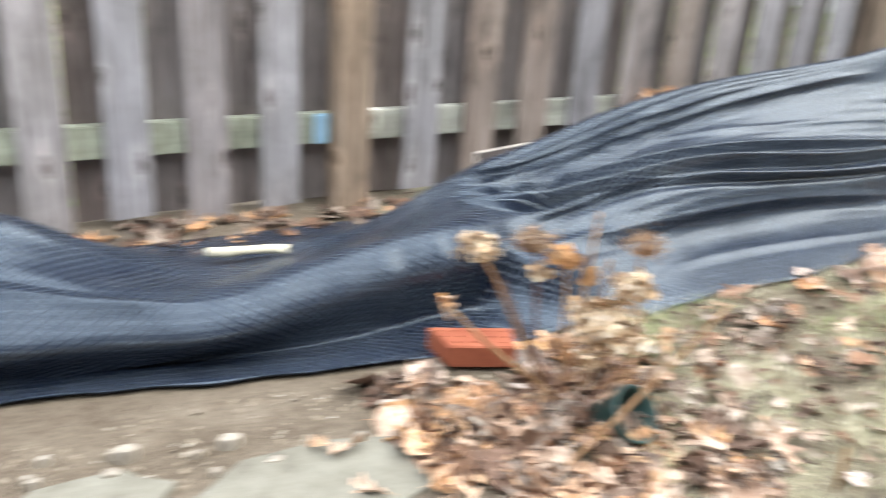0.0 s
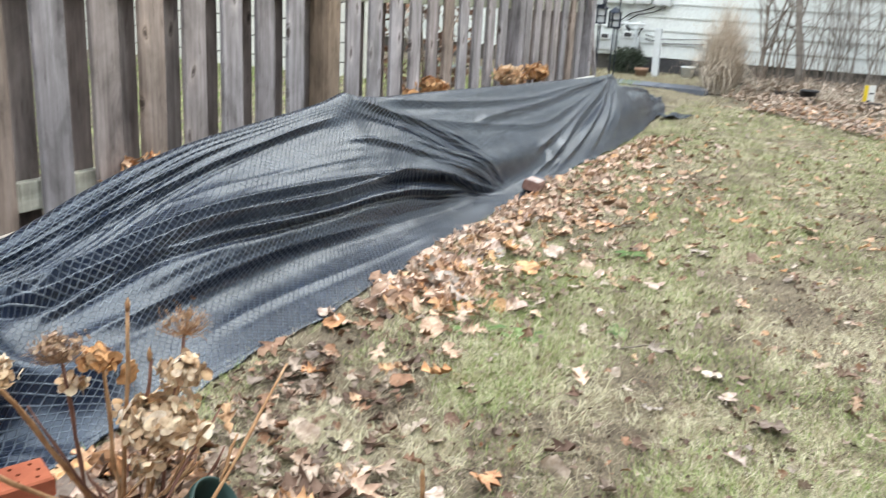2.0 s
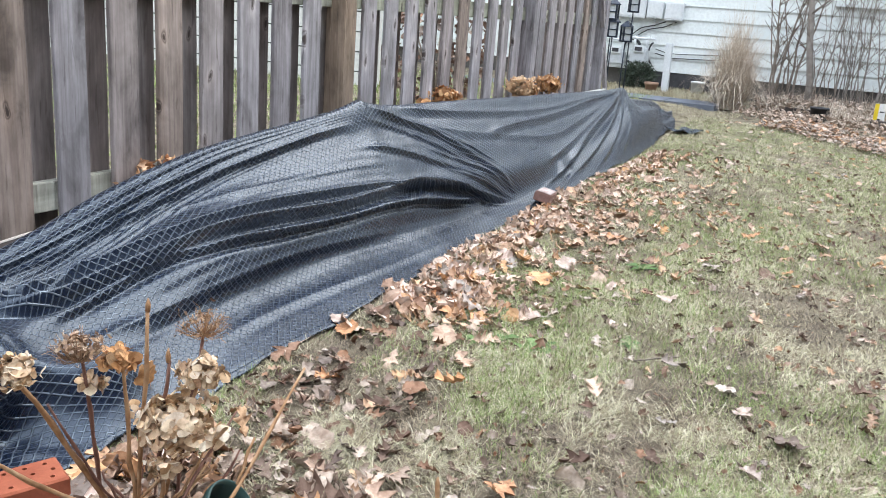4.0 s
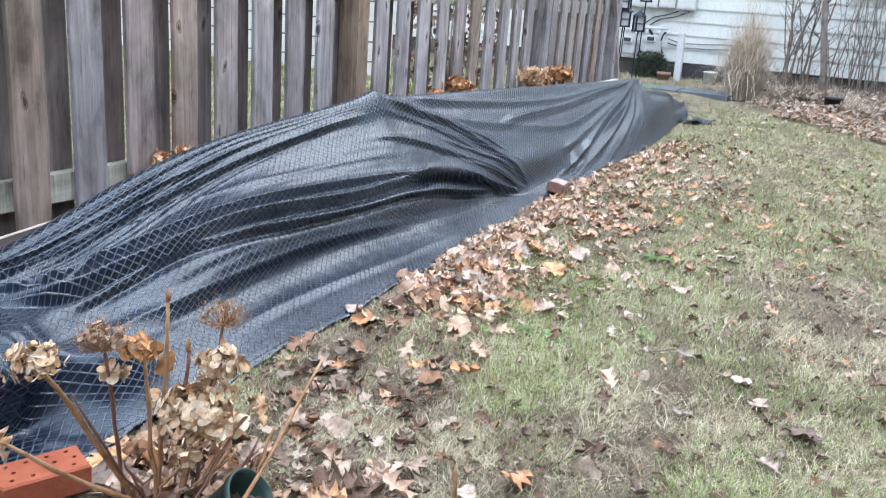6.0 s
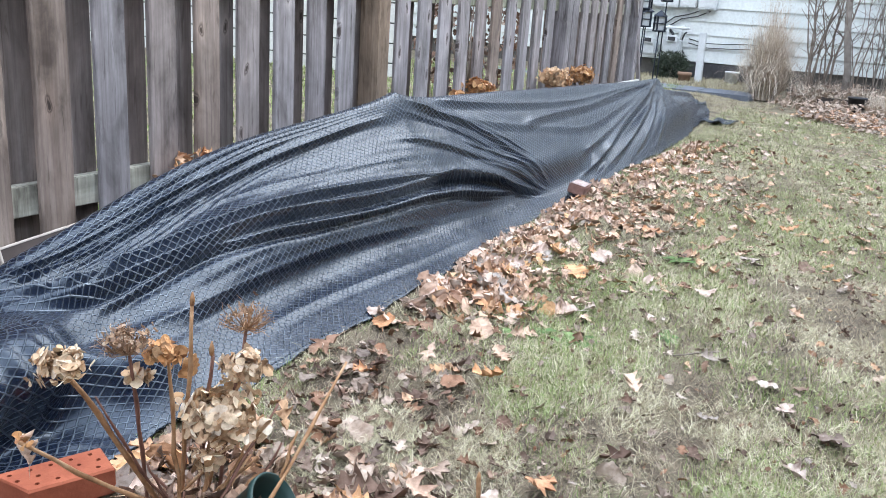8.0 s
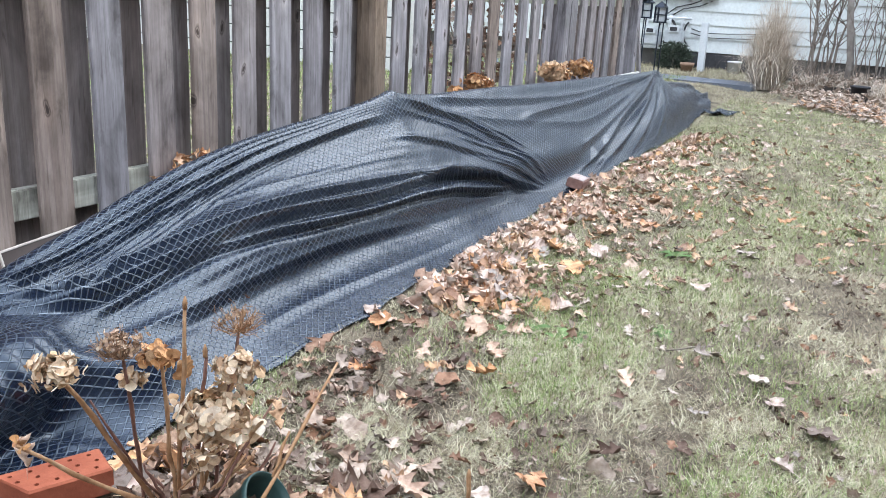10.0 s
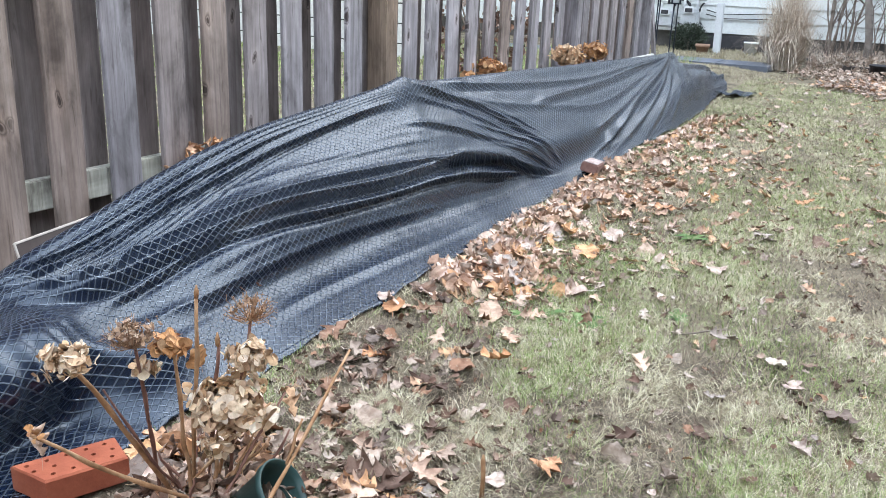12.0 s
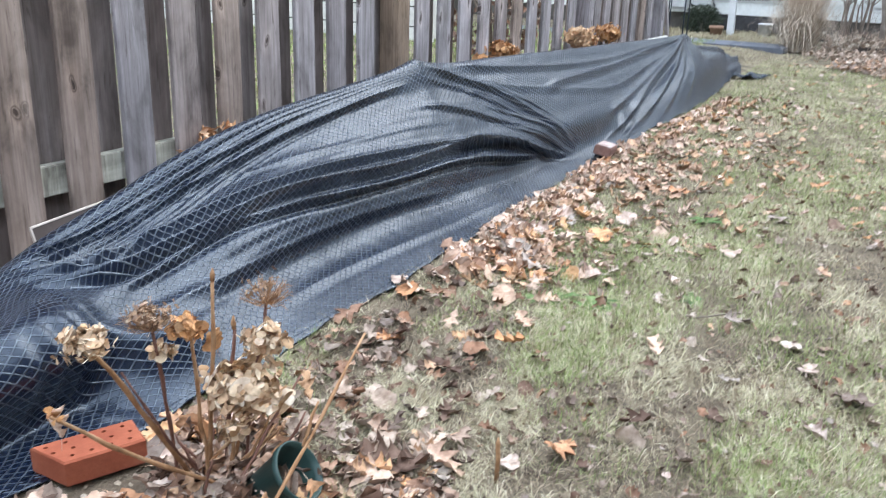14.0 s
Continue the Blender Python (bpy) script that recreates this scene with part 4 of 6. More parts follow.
def build_leaves():
    rnd = random.Random(21)
    kinds = {}
    for word, mat in (("tan", leaf_dry), ("damp", leaf_damp), ("pale", leaf_pale), ("rust", leaf_rust), ("peach", leaf_peach)):
        kinds[word] = [quick_mesh("fallen_leaf", *shape, mat) for shape in FINE_LEAVES]
        for me in kinds[word]:
            me.polygons.foreach_set("use_smooth", [True] * len(me.polygons))
    words = {"tan": "dry curled tan oak leaf lying on the lawn", "damp": "damp dark brown fallen leaf on the grass", "pale": "bleached pale oak leaf lying on the lawn", "rust": "curled rust-orange fallen leaf on the grass", "peach": "dry peach-coloured oak leaf heaped by the tarp hem"}

    def lay(word, spot):
        x, y, z, turn, tx, ty, size, k = spot
        ob = new("fallen_leaf", kinds[word][k])
        ob.matrix_world = Matrix.LocRotScale((x, y, z), Euler((tx, ty, turn)), (size, size, size))
        tagged(ob, words[word], "leaf", "fallen leaves")

    for word, spots in (("tan", TAN_LEAVES), ("damp", DAMP_LEAVES), ("pale", PALE_LEAVES), ("rust", RUST_LEAVES)):
        for x, y, size in spots:
            lay(word, (x, y, float(ground_height(x, y)) + 0.014, rnd.uniform(0, 6.28), rnd.gauss(0, 0.22), rnd.gauss(0, 0.22), size * 1.1, rnd.randrange(12)))
    # the heap on the hem and the belt along it, one by one where it is close
    drift = leaf_spots(rnd, 84, lambda: (rnd.gauss(1.42, 0.17), -0.93 - abs(rnd.gauss(0.05, 0.17))), 0.55, (0.8, 1.2))
    drift += leaf_spots(rnd, 60, lambda: (rnd.uniform(1.55, 2.7), -0.87 - abs(rnd.gauss(0, 0.11))), 0.55, (0.75, 1.2))
    drift += leaf_spots(rnd, 52, lambda: (rnd.gauss(-0.12, 0.16), -1.0 - abs(rnd.gauss(0.12, 0.18))), 0.45, (0.75, 1.15))
    drift += leaf_spots(rnd, 14, lambda: (rnd.uniform(0.1, 0.9), rnd.uniform(-1.4, -0.99)), 0.35, (0.45, 0.75))
    drift += leaf_spots(rnd, 40, lambda: (rnd.uniform(1.2, 3.4), rnd.uniform(-2.6, -1.0)), 0.3, (0.4, 0.75))
    for i, spot in enumerate(drift):
        lay(rnd.choice(("tan", "peach", "peach", "pale", "peach", "peach", "rust", "tan", "pale") if i < 196 else ("tan", "damp", "damp", "pale")), spot)
    # the rest: drifts farther along, crumbs between the blades, litter under the shrubs
    far = leaf_spots(rnd, 190, lambda: (1.6 + 4.4 * rnd.random() ** 1.2, -0.8 - abs(rnd.gauss(0, 0.16))), 0.6, (0.5, 1.0))
    far += leaf_spots(rnd, 70, lambda: (rnd.gauss(1.4, 0.2), -1.0 - abs(rnd.gauss(0, 0.18))), 0.5, (0.5, 0.9))
    far += leaf_spots(rnd, 90, lambda: (rnd.gauss(3.3, 0.8), -1.15 - abs(rnd.gauss(0, 0.3))), 0.45, (0.45, 0.95))
    peach = leaf_spots(rnd, 200, lambda: (1.7 + 4.0 * rnd.random() ** 1.3, -0.82 - abs(rnd.gauss(0, 0.14))), 0.55, (0.6, 1.1))
    peach += leaf_spots(rnd, 120, lambda: (rnd.gauss(3.0, 0.9), -1.05 - abs(rnd.gauss(0, 0.28))), 0.4, (0.45, 0.9))
    under = leaf_spots(rnd, 330, lambda: (rnd.uniform(-0.42, 0.16), rnd.uniform(-1.6, -0.97)), 0.5, (0.7, 1.15))
    far += leaf_spots(rnd, 130, lambda: (rnd.uniform(1.8, 3.8), rnd.uniform(-3.2, -0.9)), 0.3, (0.3, 0.75))
    pale = leaf_spots(rnd, 330, lambda: (rnd.uniform(2.2, 9.0), rnd.uniform(-3.6, -0.9)), 0.25, (0.25, 0.6))
    pale += leaf_spots(rnd, 160, lambda: (0.4 + 3.0 * rnd.random() ** 1.3, rnd.uniform(-2.8, -1.0)), 0.3, (0.12, 0.34))
    far += leaf_spots(rnd, 300, lambda: (rnd.uniform(3.2, 9.0), rnd.uniform(-3.4, -0.9)), 0.25, (0.3, 0.7))
    far += leaf_spots(rnd, 170, lambda: (1.0 + 3.4 * rnd.random(), rnd.uniform(-2.8, -1.0)), 0.35, (0.16, 0.42))
    old_bits = leaf_spots(rnd, 190, lambda: (0.7 + 3.6 * rnd.random(), rnd.uniform(-2.8, -1.0)), 0.35, (0.15, 0.45))
    far += leaf_spots(rnd, 22, lambda: (rnd.uniform(-1.4, -0.3), rnd.uniform(-1.6, -0.95)), 0.3, (0.4, 0.8))
    matted = leaf_spots(rnd, 44, lambda: (rnd.gauss(0.6, 0.15), rnd.gauss(-1.13, 0.1)), 0.35, (0.3, 0.65))
    matted += leaf_spots(rnd, 24, lambda: (rnd.gauss(0.22, 0.12), rnd.gauss(-1.42, 0.08)), 0.35, (0.4, 0.8))
    spread = leaf_spots(rnd, 64, lambda: (0.1 + abs(rnd.gauss(0, 0.24)), rnd.gauss(-1.36, 0.17)), 0.5, (0.45, 0.9))
    old = spread[1::3] + spread[2::3] + old_bits[::2]
    for _ in range(1700):
        u = rnd.random()
        x = 8.4 - 0.75 * (u * 2.6) + abs(rnd.gauss(0, 0.75))
        y = -1.28 - 1.45 * (u * 1.5)
        (far, pale, old)[rnd.randrange(3)].append((x, y, float(ground_height(x, y)) + rnd.uniform(0.01, 0.07), rnd.uniform(0, 6.28), rnd.gauss(0, 0.35), rnd.gauss(0, 0.35), rnd.uniform(0.4, 0.8), rnd.randrange(12)))
    ob = new("dead_leaf_bed", scatter_mesh("dead_leaf_bed", FINE_LEAVES, under[:130], leaf_dry))
    tagged(ob, "thick bed of curled dry leaves under the hydrangea", "leaf litter", kind="stuff")
    ob = new("damp_leaf_bed", scatter_mesh("damp_leaf_bed", FINE_LEAVES, under[130:] + spread[::3] + matted[::3] + matted[1::3] + old_bits[1::2], leaf_damp))
    tagged(ob, "damp brown leaves under the hydrangea and in the turf", "leaf litter", kind="stuff")
    ob = new("matted_leaves", scatter_mesh("matted_leaves", FINE_LEAVES, matted[2::3], leaf_dry))
    tagged(ob, "flattened brown leaves matted into the thin turf", "leaf litter", kind="stuff")
    ob = new("leaf_litter", scatter_mesh("leaf_litter", FINE_LEAVES, far, leaf_dry))
    tagged(ob, "drifts of dry tan and brown fallen leaves", "leaf litter", kind="stuff")
    ob = new("old_litter", scatter_mesh("old_litter", FINE_LEAVES, old, leaf_old))
    tagged(ob, "grey-brown old leaves in the turf and the planting bed", "leaf litter", kind="stuff")
    ob = new("peach_litter", scatter_mesh("peach_litter", FINE_LEAVES, peach, leaf_peach))
    tagged(ob, "drifts of peach-coloured dry oak leaves along the hem", "leaf litter", kind="stuff")
    ob = new("bleached_litter", scatter_mesh("bleached_litter", FINE_LEAVES, pale, leaf_pale))
    tagged(ob, "small bleached leaves scattered over the lawn", "leaf litter", kind="stuff")
    # leaves caught between the tarp and the fence
    caught = []
    for _ in range(260):
        x = rnd.uniform(-1.6, 0.3)
        caught.append((x, rnd.uniform(-0.24, -0.01), float(ground_height(x, -0.1)) + rnd.uniform(-0.01, 0.008), rnd.uniform(0, 6.28), rnd.gauss(0, 0.3), rnd.gauss(0, 0.3), rnd.uniform(0.5, 0.9), rnd.randrange(12)))
    for _ in range(40):
        x = rnd.gauss(1.14, 0.05)
        caught.append((x, rnd.uniform(-0.13, -0.015), 0.33 + rnd.uniform(-0.03, 0.03) + 0.2 * (x - 1.16), rnd.uniform(0, 6.28), rnd.gauss(0, 0.8), rnd.gauss(0, 0.8), rnd.uniform(0.5, 0.8), rnd.randrange(12)))
    ob = new("caught_leaves", scatter_mesh("caught_leaves", FINE_LEAVES, caught[:45] + caught[260:], leaf_rust))
    tagged(ob, "rust-orange leaves heaped against the foot of the fence", "leaf litter", kind="stuff")
    ob = new("fence_litter", scatter_mesh("fence_litter", FINE_LEAVES, caught[45:260], leaf_damp))
    tagged(ob, "damp brown leaves along the foot of the fence", "leaf litter", kind="stuff")
    clots = [(0.3 + 5.5 * rnd.random() ** 1.6, rnd.uniform(-2.9, -0.95)) for _ in range(70)]

    def clotted():
        cx, cy = rnd.choice(clots)
        return (max(0.1, rnd.gauss(cx, 0.16)), rnd.gauss(cy, 0.09)) if rnd.random() < 0.75 else (0.1 + 6.0 * rnd.random() ** 1.8, rnd.uniform(-2.9, -0.9))

    crumbs = leaf_spots(rnd, 1000, clotted, 0.4, (0.12, 0.5))
    crumbs += leaf_spots(rnd, 2600, clotted, 0.5, (0.06, 0.2))
    crumbs += leaf_spots(rnd, 70, lambda: (rnd.uniform(0.1, 0.75), rnd.uniform(-1.45, -0.97)), 0.4, (0.15, 0.5))
    ob = new("leaf_crumbs", scatter_mesh("leaf_crumbs", LEAVES, crumbs, leaf_damp))
    tagged(ob, "dark crumbled bits of old leaves in the turf", "leaf litter", kind="stuff")


def blades(name, label, x, y, length, width, lean, mat, seed):
    """Bent blades of grass, two triangles and a tip each."""
    rng = np.random.default_rng(seed)
    n = len(x)
    turn = rng.uniform(0, 2 * np.pi, n)
    d = np.stack([np.cos(turn), np.sin(turn), np.zeros(n)], 1)
    side = np.stack([-np.sin(turn), np.cos(turn), np.zeros(n)], 1) * (width / 2)[:, None]
    root = np.stack([x, y, ground_height(x, y) - 0.004], 1)
    up = np.array([0, 0, 1.0])
    mid = root + (d * np.sin(lean * 0.7)[:, None] + up * np.cos(lean * 0.7)[:, None]) * (length * 0.55)[:, None]
    veer = turn + rng.normal(0, 0.45, n)
    d = np.stack([np.cos(veer), np.sin(veer), np.zeros(n)], 1)
    tip = mid + (d * np.sin(lean * 1.25)[:, None] + up * np.cos(lean * 1.25)[:, None]) * (length * 0.45)[:, None]
    tip[:, 2] = np.maximum(tip[:, 2], root[:, 2] + 0.006)
    v = np.stack([root - side, root + side, mid - side * 0.8, mid + side * 0.8, tip], 1).reshape(-1, 3)
    b = np.arange(n)[:, None] * 5
    t = np.concatenate([b + [0, 1, 3], b + [0, 3, 2], b + [2, 3, 4]], 1).reshape(-1, 3)
    ob = new(name, quick_mesh(name, v, t, mat))
    tagged(ob, label, "grass", kind="stuff")


def patch_noise(x, y):
    return np.sin(2.1 * x + 1.3 * y) * np.sin(3.3 * y - 1.1 * x + 2) + 0.6 * np.sin(6.1 * x - 4.0 * y + 1) * np.sin(5.3 * y + 2.7 * x) + 0.35 * np.sin(13 * x + 3) * np.sin(15 * y + 9 * x)


def lawn_spots(rng, n):
    u = rng.random(n)
    x = -0.1 + (np.exp(u * np.log(1 + 9.0 / 0.9)) - 1) * 0.9
    y = -0.6 - rng.random(n) * (2.3 + 0.25 * np.clip(x, 0, 6))
    ok = (y < tarp_edge(np.minimum(x, 7.0)) - 0.01) | (x > 7.15)
    ok &= x - 0.12 * np.sin(5 * y) + 0.1 > 0.3 * rng.random(n)
    bed = (x > 8.5 + 0.73 * (y + 1.28)) & (y < -0.9)
    return x[ok & ~bed], y[ok & ~bed]


def build_lawn():
    rng = np.random.default_rng(5)
    x, y = lawn_spots(rng, 400000)
    thin = np.sin(4.3 * x + 2 * y) * np.sin(5.1 * y - 3 * x) + 0.9 * np.sin(11 * x - 9 * y + 1) * np.sin(13 * y + 6 * x) + 0.6 * np.sin(31 * x + 2 * y) * np.sin(27 * y + 8 * x)
    noise_ = rng.normal(0, 0.45, len(x))
    bald = 0.65 * np.exp(-((x - 0.4) ** 2 / 0.12 + (y + 1.2) ** 2 / 0.07)) + 0.45 * np.exp(-((x - 0.15) ** 2 / 0.09 + (y + 1.45) ** 2 / 0.05))
    lush = thin > -0.05 + noise_ + bald
    xs, ys = x[lush], y[lush]
    n = len(xs)
    blades("dead_grass", "matted straw-coloured winter grass", xs, ys, rng.uniform(0.02, 0.085, n), rng.uniform(0.0007, 0.0016, n) * (1 + 0.24 * np.clip(xs, 0, 6)), rng.normal(1.4, 0.22, n), straw, 1)
    low = (thin < 0.1 + noise_ + 0.6 * bald) & (rng.random(len(x)) < 0.55)
    xs, ys = x[low], y[low]
    n = len(xs)
    blades("thatch", "flattened brown thatch and twigs in the turf", xs, ys, rng.uniform(0.02, 0.07, n), rng.uniform(0.001, 0.0024, n), rng.normal(1.42, 0.18, n), thatch, 6)
    x, y = lawn_spots(rng, 420000)
    p = 0.75 * patch_noise(x, y) + 0.17 * np.clip(x - 1.2, 0, 5) - 0.15
    for cx, cy, rx, ry, k in ((0.86, -1.52, 0.17, 0.1, 2.6), (1.1, -1.6, 0.15, 0.08, 1.2), (1.19, -1.47, 0.12, 0.06, 1.4), (0.6, -2.07, 0.22, 0.13, 1.7), (0.86, -1.16, 0.12, 0.06, 0.9), (2.05, -1.6, 0.4, 0.15, 0.7), (2.0, -0.98, 0.3, 0.1, 0.9), (5.2, -0.85, 0.9, 0.12, 1.2), (1.5, -1.35, 0.25, 0.1, 0.9), (3.0, -1.85, 0.6, 0.2, 0.6)):
        p += k * np.exp(-((x - cx) / rx) ** 2 - ((y - cy) / ry) ** 2)
    p -= 1.1 * np.exp(-((x - 0.4) ** 2 / 0.12 + (y + 1.2) ** 2 / 0.07))
    keep = p > -0.5 + rng.random(len(x)) * 1.5
    x, y = x[keep], y[keep]
    n = len(x)
    blades("green_grass", "short green grass growing in patches", x, y, rng.uniform(0.02, 0.06, n), rng.uniform(0.0008, 0.0017, n), rng.normal(0.95, 0.4, n), green_blade, 2)
    # a belt of sparse longer grass by the paved path and behind the fence
    x, y = rng.uniform(10.15, 12.0, 9000), rng.uniform(-0.6, 2.4, 9000)
    blades("path_grass", "pale dry grass by the path", x, y, rng.uniform(0.03, 0.07, 9000), rng.uniform(0.003, 0.006, 9000), rng.normal(0.6, 0.3, 9000), straw, 3)
    x, y = rng.uniform(8.3, 9.6, 9000), rng.uniform(-0.95, 1.6, 9000)
    blades("end_grass", "short tan and green grass before the path", x, y, rng.uniform(0.02, 0.05, 9000), rng.uniform(0.002, 0.004, 9000), rng.normal(0.9, 0.3, 9000), straw, 7)
    x, y = rng.uniform(-1, 10.0, 30000), rng.uniform(0.2, 6.0, 30000)
    blades("neighbour_grass", "green lawn behind the fence", x, y, rng.uniform(0.04, 0.08, 30000), rng.uniform(0.004, 0.009, 30000), rng.normal(0.6, 0.3, 30000), green_blade, 4)


build_leaves()
build_lawn()


# ---- weeds ----
def build_weed(at, size, seed):
    r = random.Random(seed)
    weed = thing("weed", "low rosette of bright green weed leaves in the lawn", "plant", at, group="lawn weeds")
    for k in range(r.randint(9, 13)):
        a, L, up = r.uniform(0, 6.28), size * r.uniform(0.6, 1.1), r.uniform(0.2, 0.9)
        v, f = [], []
        for i in range(6):
            s = i / 5
            w = 0.16 * L * math.sin(math.pi * min(0.97, 0.12 + 0.85 * s)) * (1.25 if i % 2 else 0.75)
            c = Vector((math.cos(a), math.sin(a), 0)) * (L * s) + Vector((0, 0, L * (up * s - up * 0.9 * s * s) + 0.006))
            side = Vector((-math.sin(a), math.cos(a), 0)) * w
            v += [c - side, c + Vector((0, 0, -0.15 * w)), c + side]
        for i in range(5):
            b = 3 * i
            f += [(b, b + 1, b + 4, b + 3), (b + 1, b + 2, b + 5, b + 4)]
        mesh_part("leaf", v, f, weed_green, weed, smooth=True)


for i, (x, y, s) in enumerate(((1.46, -1.0, 0.085), (1.43, -1.03, 0.06), (1.19, -1.47, 0.07), (1.24, -1.5, 0.06), (1.206, -1.37, 0.06), (1.16, -1.33, 0.05), (2.3, -1.55, 0.06), (1.42, -1.72, 0.05))):
    build_weed((x, y, float(ground_height(x, y))), 1.35 * s, i)


# ---- bricks ----
def cored_brick(at, turn, mat, label, tilt=(0, 0), holes=True, size=(0.194, 0.094, 0.058), broken=0.0):
    L, W, H = size
    brick = thing("loose_brick", label, "brick", at, turn)
    brick.rotation_euler = (radians(tilt[0]), radians(tilt[1]), radians(turn))
    bm = bmesh.new()
    if holes:
        e = 0.004
        rim = [(-L / 2 + broken, -W / 2), (L / 2, -W / 2), (L / 2, W / 2), (-L / 2, W / 2)]
        top = [bm.verts.new((x * (1 - 2 * e / L), y * (1 - 2 * e / W), H)) for x, y in rim]
        edges = [bm.edges.new((top[i], top[(i + 1) % 4])) for i in range(4)]
        rings = []
        for ix in range(5):
            for iy in range(3):
                if iy == 1 and ix == 2 or broken and iy == 0 and ix == 0:
                    continue
                cx, cy = (ix - 2) * L * 0.185 + (0.008 if iy == 1 else 0), (iy - 1) * 0.026
                ring = [bm.verts.new((cx + 0.0045 * math.cos(a * math.pi / 4), cy + 0.0045 * math.sin(a * math.pi / 4), H)) for a in range(8)]
                edges += [bm.edges.new((ring[i], ring[(i + 1) % 8])) for i in range(8)]
                rings.append(ring)
        bmesh.ops.triangle_fill(bm, use_beauty=True, use_dissolve=False, edges=edges, normal=(0, 0, 1))
        for ring in rings:
            low = [bm.verts.new(v.co - Vector((0, 0, 0.03))) for v in ring]
            for i in range(8):
                bm.faces.new((ring[i], low[i], low[(i + 1) % 8], ring[(i + 1) % 8]))
            bm.faces.new(low)
        prev = top
        for inset, z in ((0, H - e), (0, e), (e, 0)):
            cur = [bm.verts.new((x - math.copysign(inset, x), y - math.copysign(inset, y), z)) for x, y in rim]
            for i in range(4):
                bm.faces.new((prev[i], cur[i], cur[(i + 1) % 4], prev[(i + 1) % 4]))
            prev = cur
        bm.faces.new(prev)
        bmesh.ops.recalc_face_normals(bm, faces=bm.faces)
    else:
        bm = box(-L / 2, L / 2, -W / 2, W / 2, 0, H, 0.005)
    part("brick_body", bm, mat, brick)
    return brick


cored_brick((-0.14, -0.952, 0.01), -24.5, brick_clay, "orange-red cored clay brick with a slanting broken end", (1, -1), True, (0.194, 0.09, 0.056), 0.042)
old = cored_brick((3.21, -0.79, 0.03), 8, brick_old, "worn reddish brick with pale mortar on the tarp hem", (12, 4), False, (0.185, 0.088, 0.05))
part("mortar", box(-0.084, 0.08, -0.037, 0.035, 0.049, 0.054, 0.002), mortar_pale, old, "pale old mortar on the face")


# ---- stones by the path ----
def flat_stone(name, at, pts, thick, mat, label, seed):
    r = random.Random(seed)
    bm = bmesh.new()
    n = len(pts)
    low = [bm.verts.new((x, y, -0.02)) for x, y in pts]
    mid = [bm.verts.new((x, y, thick * 0.7)) for x, y in pts]
    top = [bm.verts.new((x * 0.94, y * 0.94, thick + r.uniform(-0.003, 0.003))) for x, y in pts]
    c = bm.verts.new((0, 0, thick))
    for i in range(n):
        j = (i + 1) % n
        bm.faces.new((low[i], low[j], mid[j], mid[i]))
        bm.faces.new((mid[i], mid[j], top[j], top[i]))
        bm.faces.new((top[i], top[j], c))
    ob = part(name, bm, mat)
    ob.location = at
    return tagged(ob, label, "stone", "stones in the bare soil")


def stone_outline(rx, ry, n, seed):
    r = random.Random(seed)
    return [(rx * math.cos(2 * math.pi * k / n) * r.uniform(0.85, 1.12), ry * math.sin(2 * math.pi * k / n) * r.uniform(0.85, 1.12)) for k in range(n)]


flat_stone("flagstone", (-0.6, -1.23, 0.0), stone_outline(0.23, 0.12, 9, 4), 0.012, slab_stone, "grey-green flat stone sunk in bare soil", 1)
flat_stone("flagstone", (-1.0, -1.13, 0.0), stone_outline(0.14, 0.08, 12, 2), 0.008, slab_stone, "grey-green flat stone sunk in bare soil", 2)
rs = random.Random(8)
for k in range(22):
    px_, py_ = rs.uniform(-1.25, -0.35), rs.uniform(-1.3, -0.96)
    s = rs.uniform(0.008, 0.024)
    flat_stone("pebble", (px_, py_, 0.002), stone_outline(s, s * rs.uniform(0.6, 0.9), 7, k), s * 0.7, pebble_stone, "small pale pebble on bare soil", k)


crumb_spots = []
for _ in range(1600):
    px_, py_ = rs.uniform(-1.6, 0.0), rs.uniform(-1.7, -0.9)
    if py_ < float(tarp_edge(px_)) - 0.01:
        crumb_spots.append((px_, py_, float(ground_height(px_, py_)), rs.uniform(0, 6.28), rs.gauss(0, 0.5), rs.gauss(0, 0.5), rs.uniform(0.3, 1.3), rs.randrange(3)))
CLODS = []
for k in range(3):
    r_ = random.Random(k)
    ring = [(0.007 * math.cos(a) * r_.uniform(0.6, 1.2), 0.006 * math.sin(a) * r_.uniform(0.6, 1.2), r_.uniform(0, 0.002)) for a in np.arange(6) * math.pi / 3]
    CLODS.append((np.array(ring + [(0.001, 0, 0.006)]), np.array([(i, (i + 1) % 6, 6) for i in range(6)])))
ob = new("soil_crumbs", scatter_mesh("soil_crumbs", CLODS, crumb_spots, island_material("soil_crumb", [(0.0, (0.17, 0.13, 0.095)), (0.5, (0.33, 0.28, 0.22)), (0.8, (0.24, 0.19, 0.14)), (1.0, (0.5, 0.46, 0.4))])))
tagged(ob, "crumbs of dry soil and grit on bare ground", "soil", kind="stuff")


# ---- things on and by the tarp ----
stick = part("pale_stick", tube([(-0.1, 0.01, 0), (-0.05, -0.003, 0.003), (0.0, 0.002, 0.004), (0.06, 0.004, 0.004), (0.1, -0.002, 0.002)], [0.012, 0.014, 0.011, 0.012, 0.013], 8), stick_pale, smooth=True)
stick.matrix_world = pose(-0.514, -0.467, 0.135, 0, 0, -12)
tagged(stick, "peeled pale stick lying on the tarp", "stick")

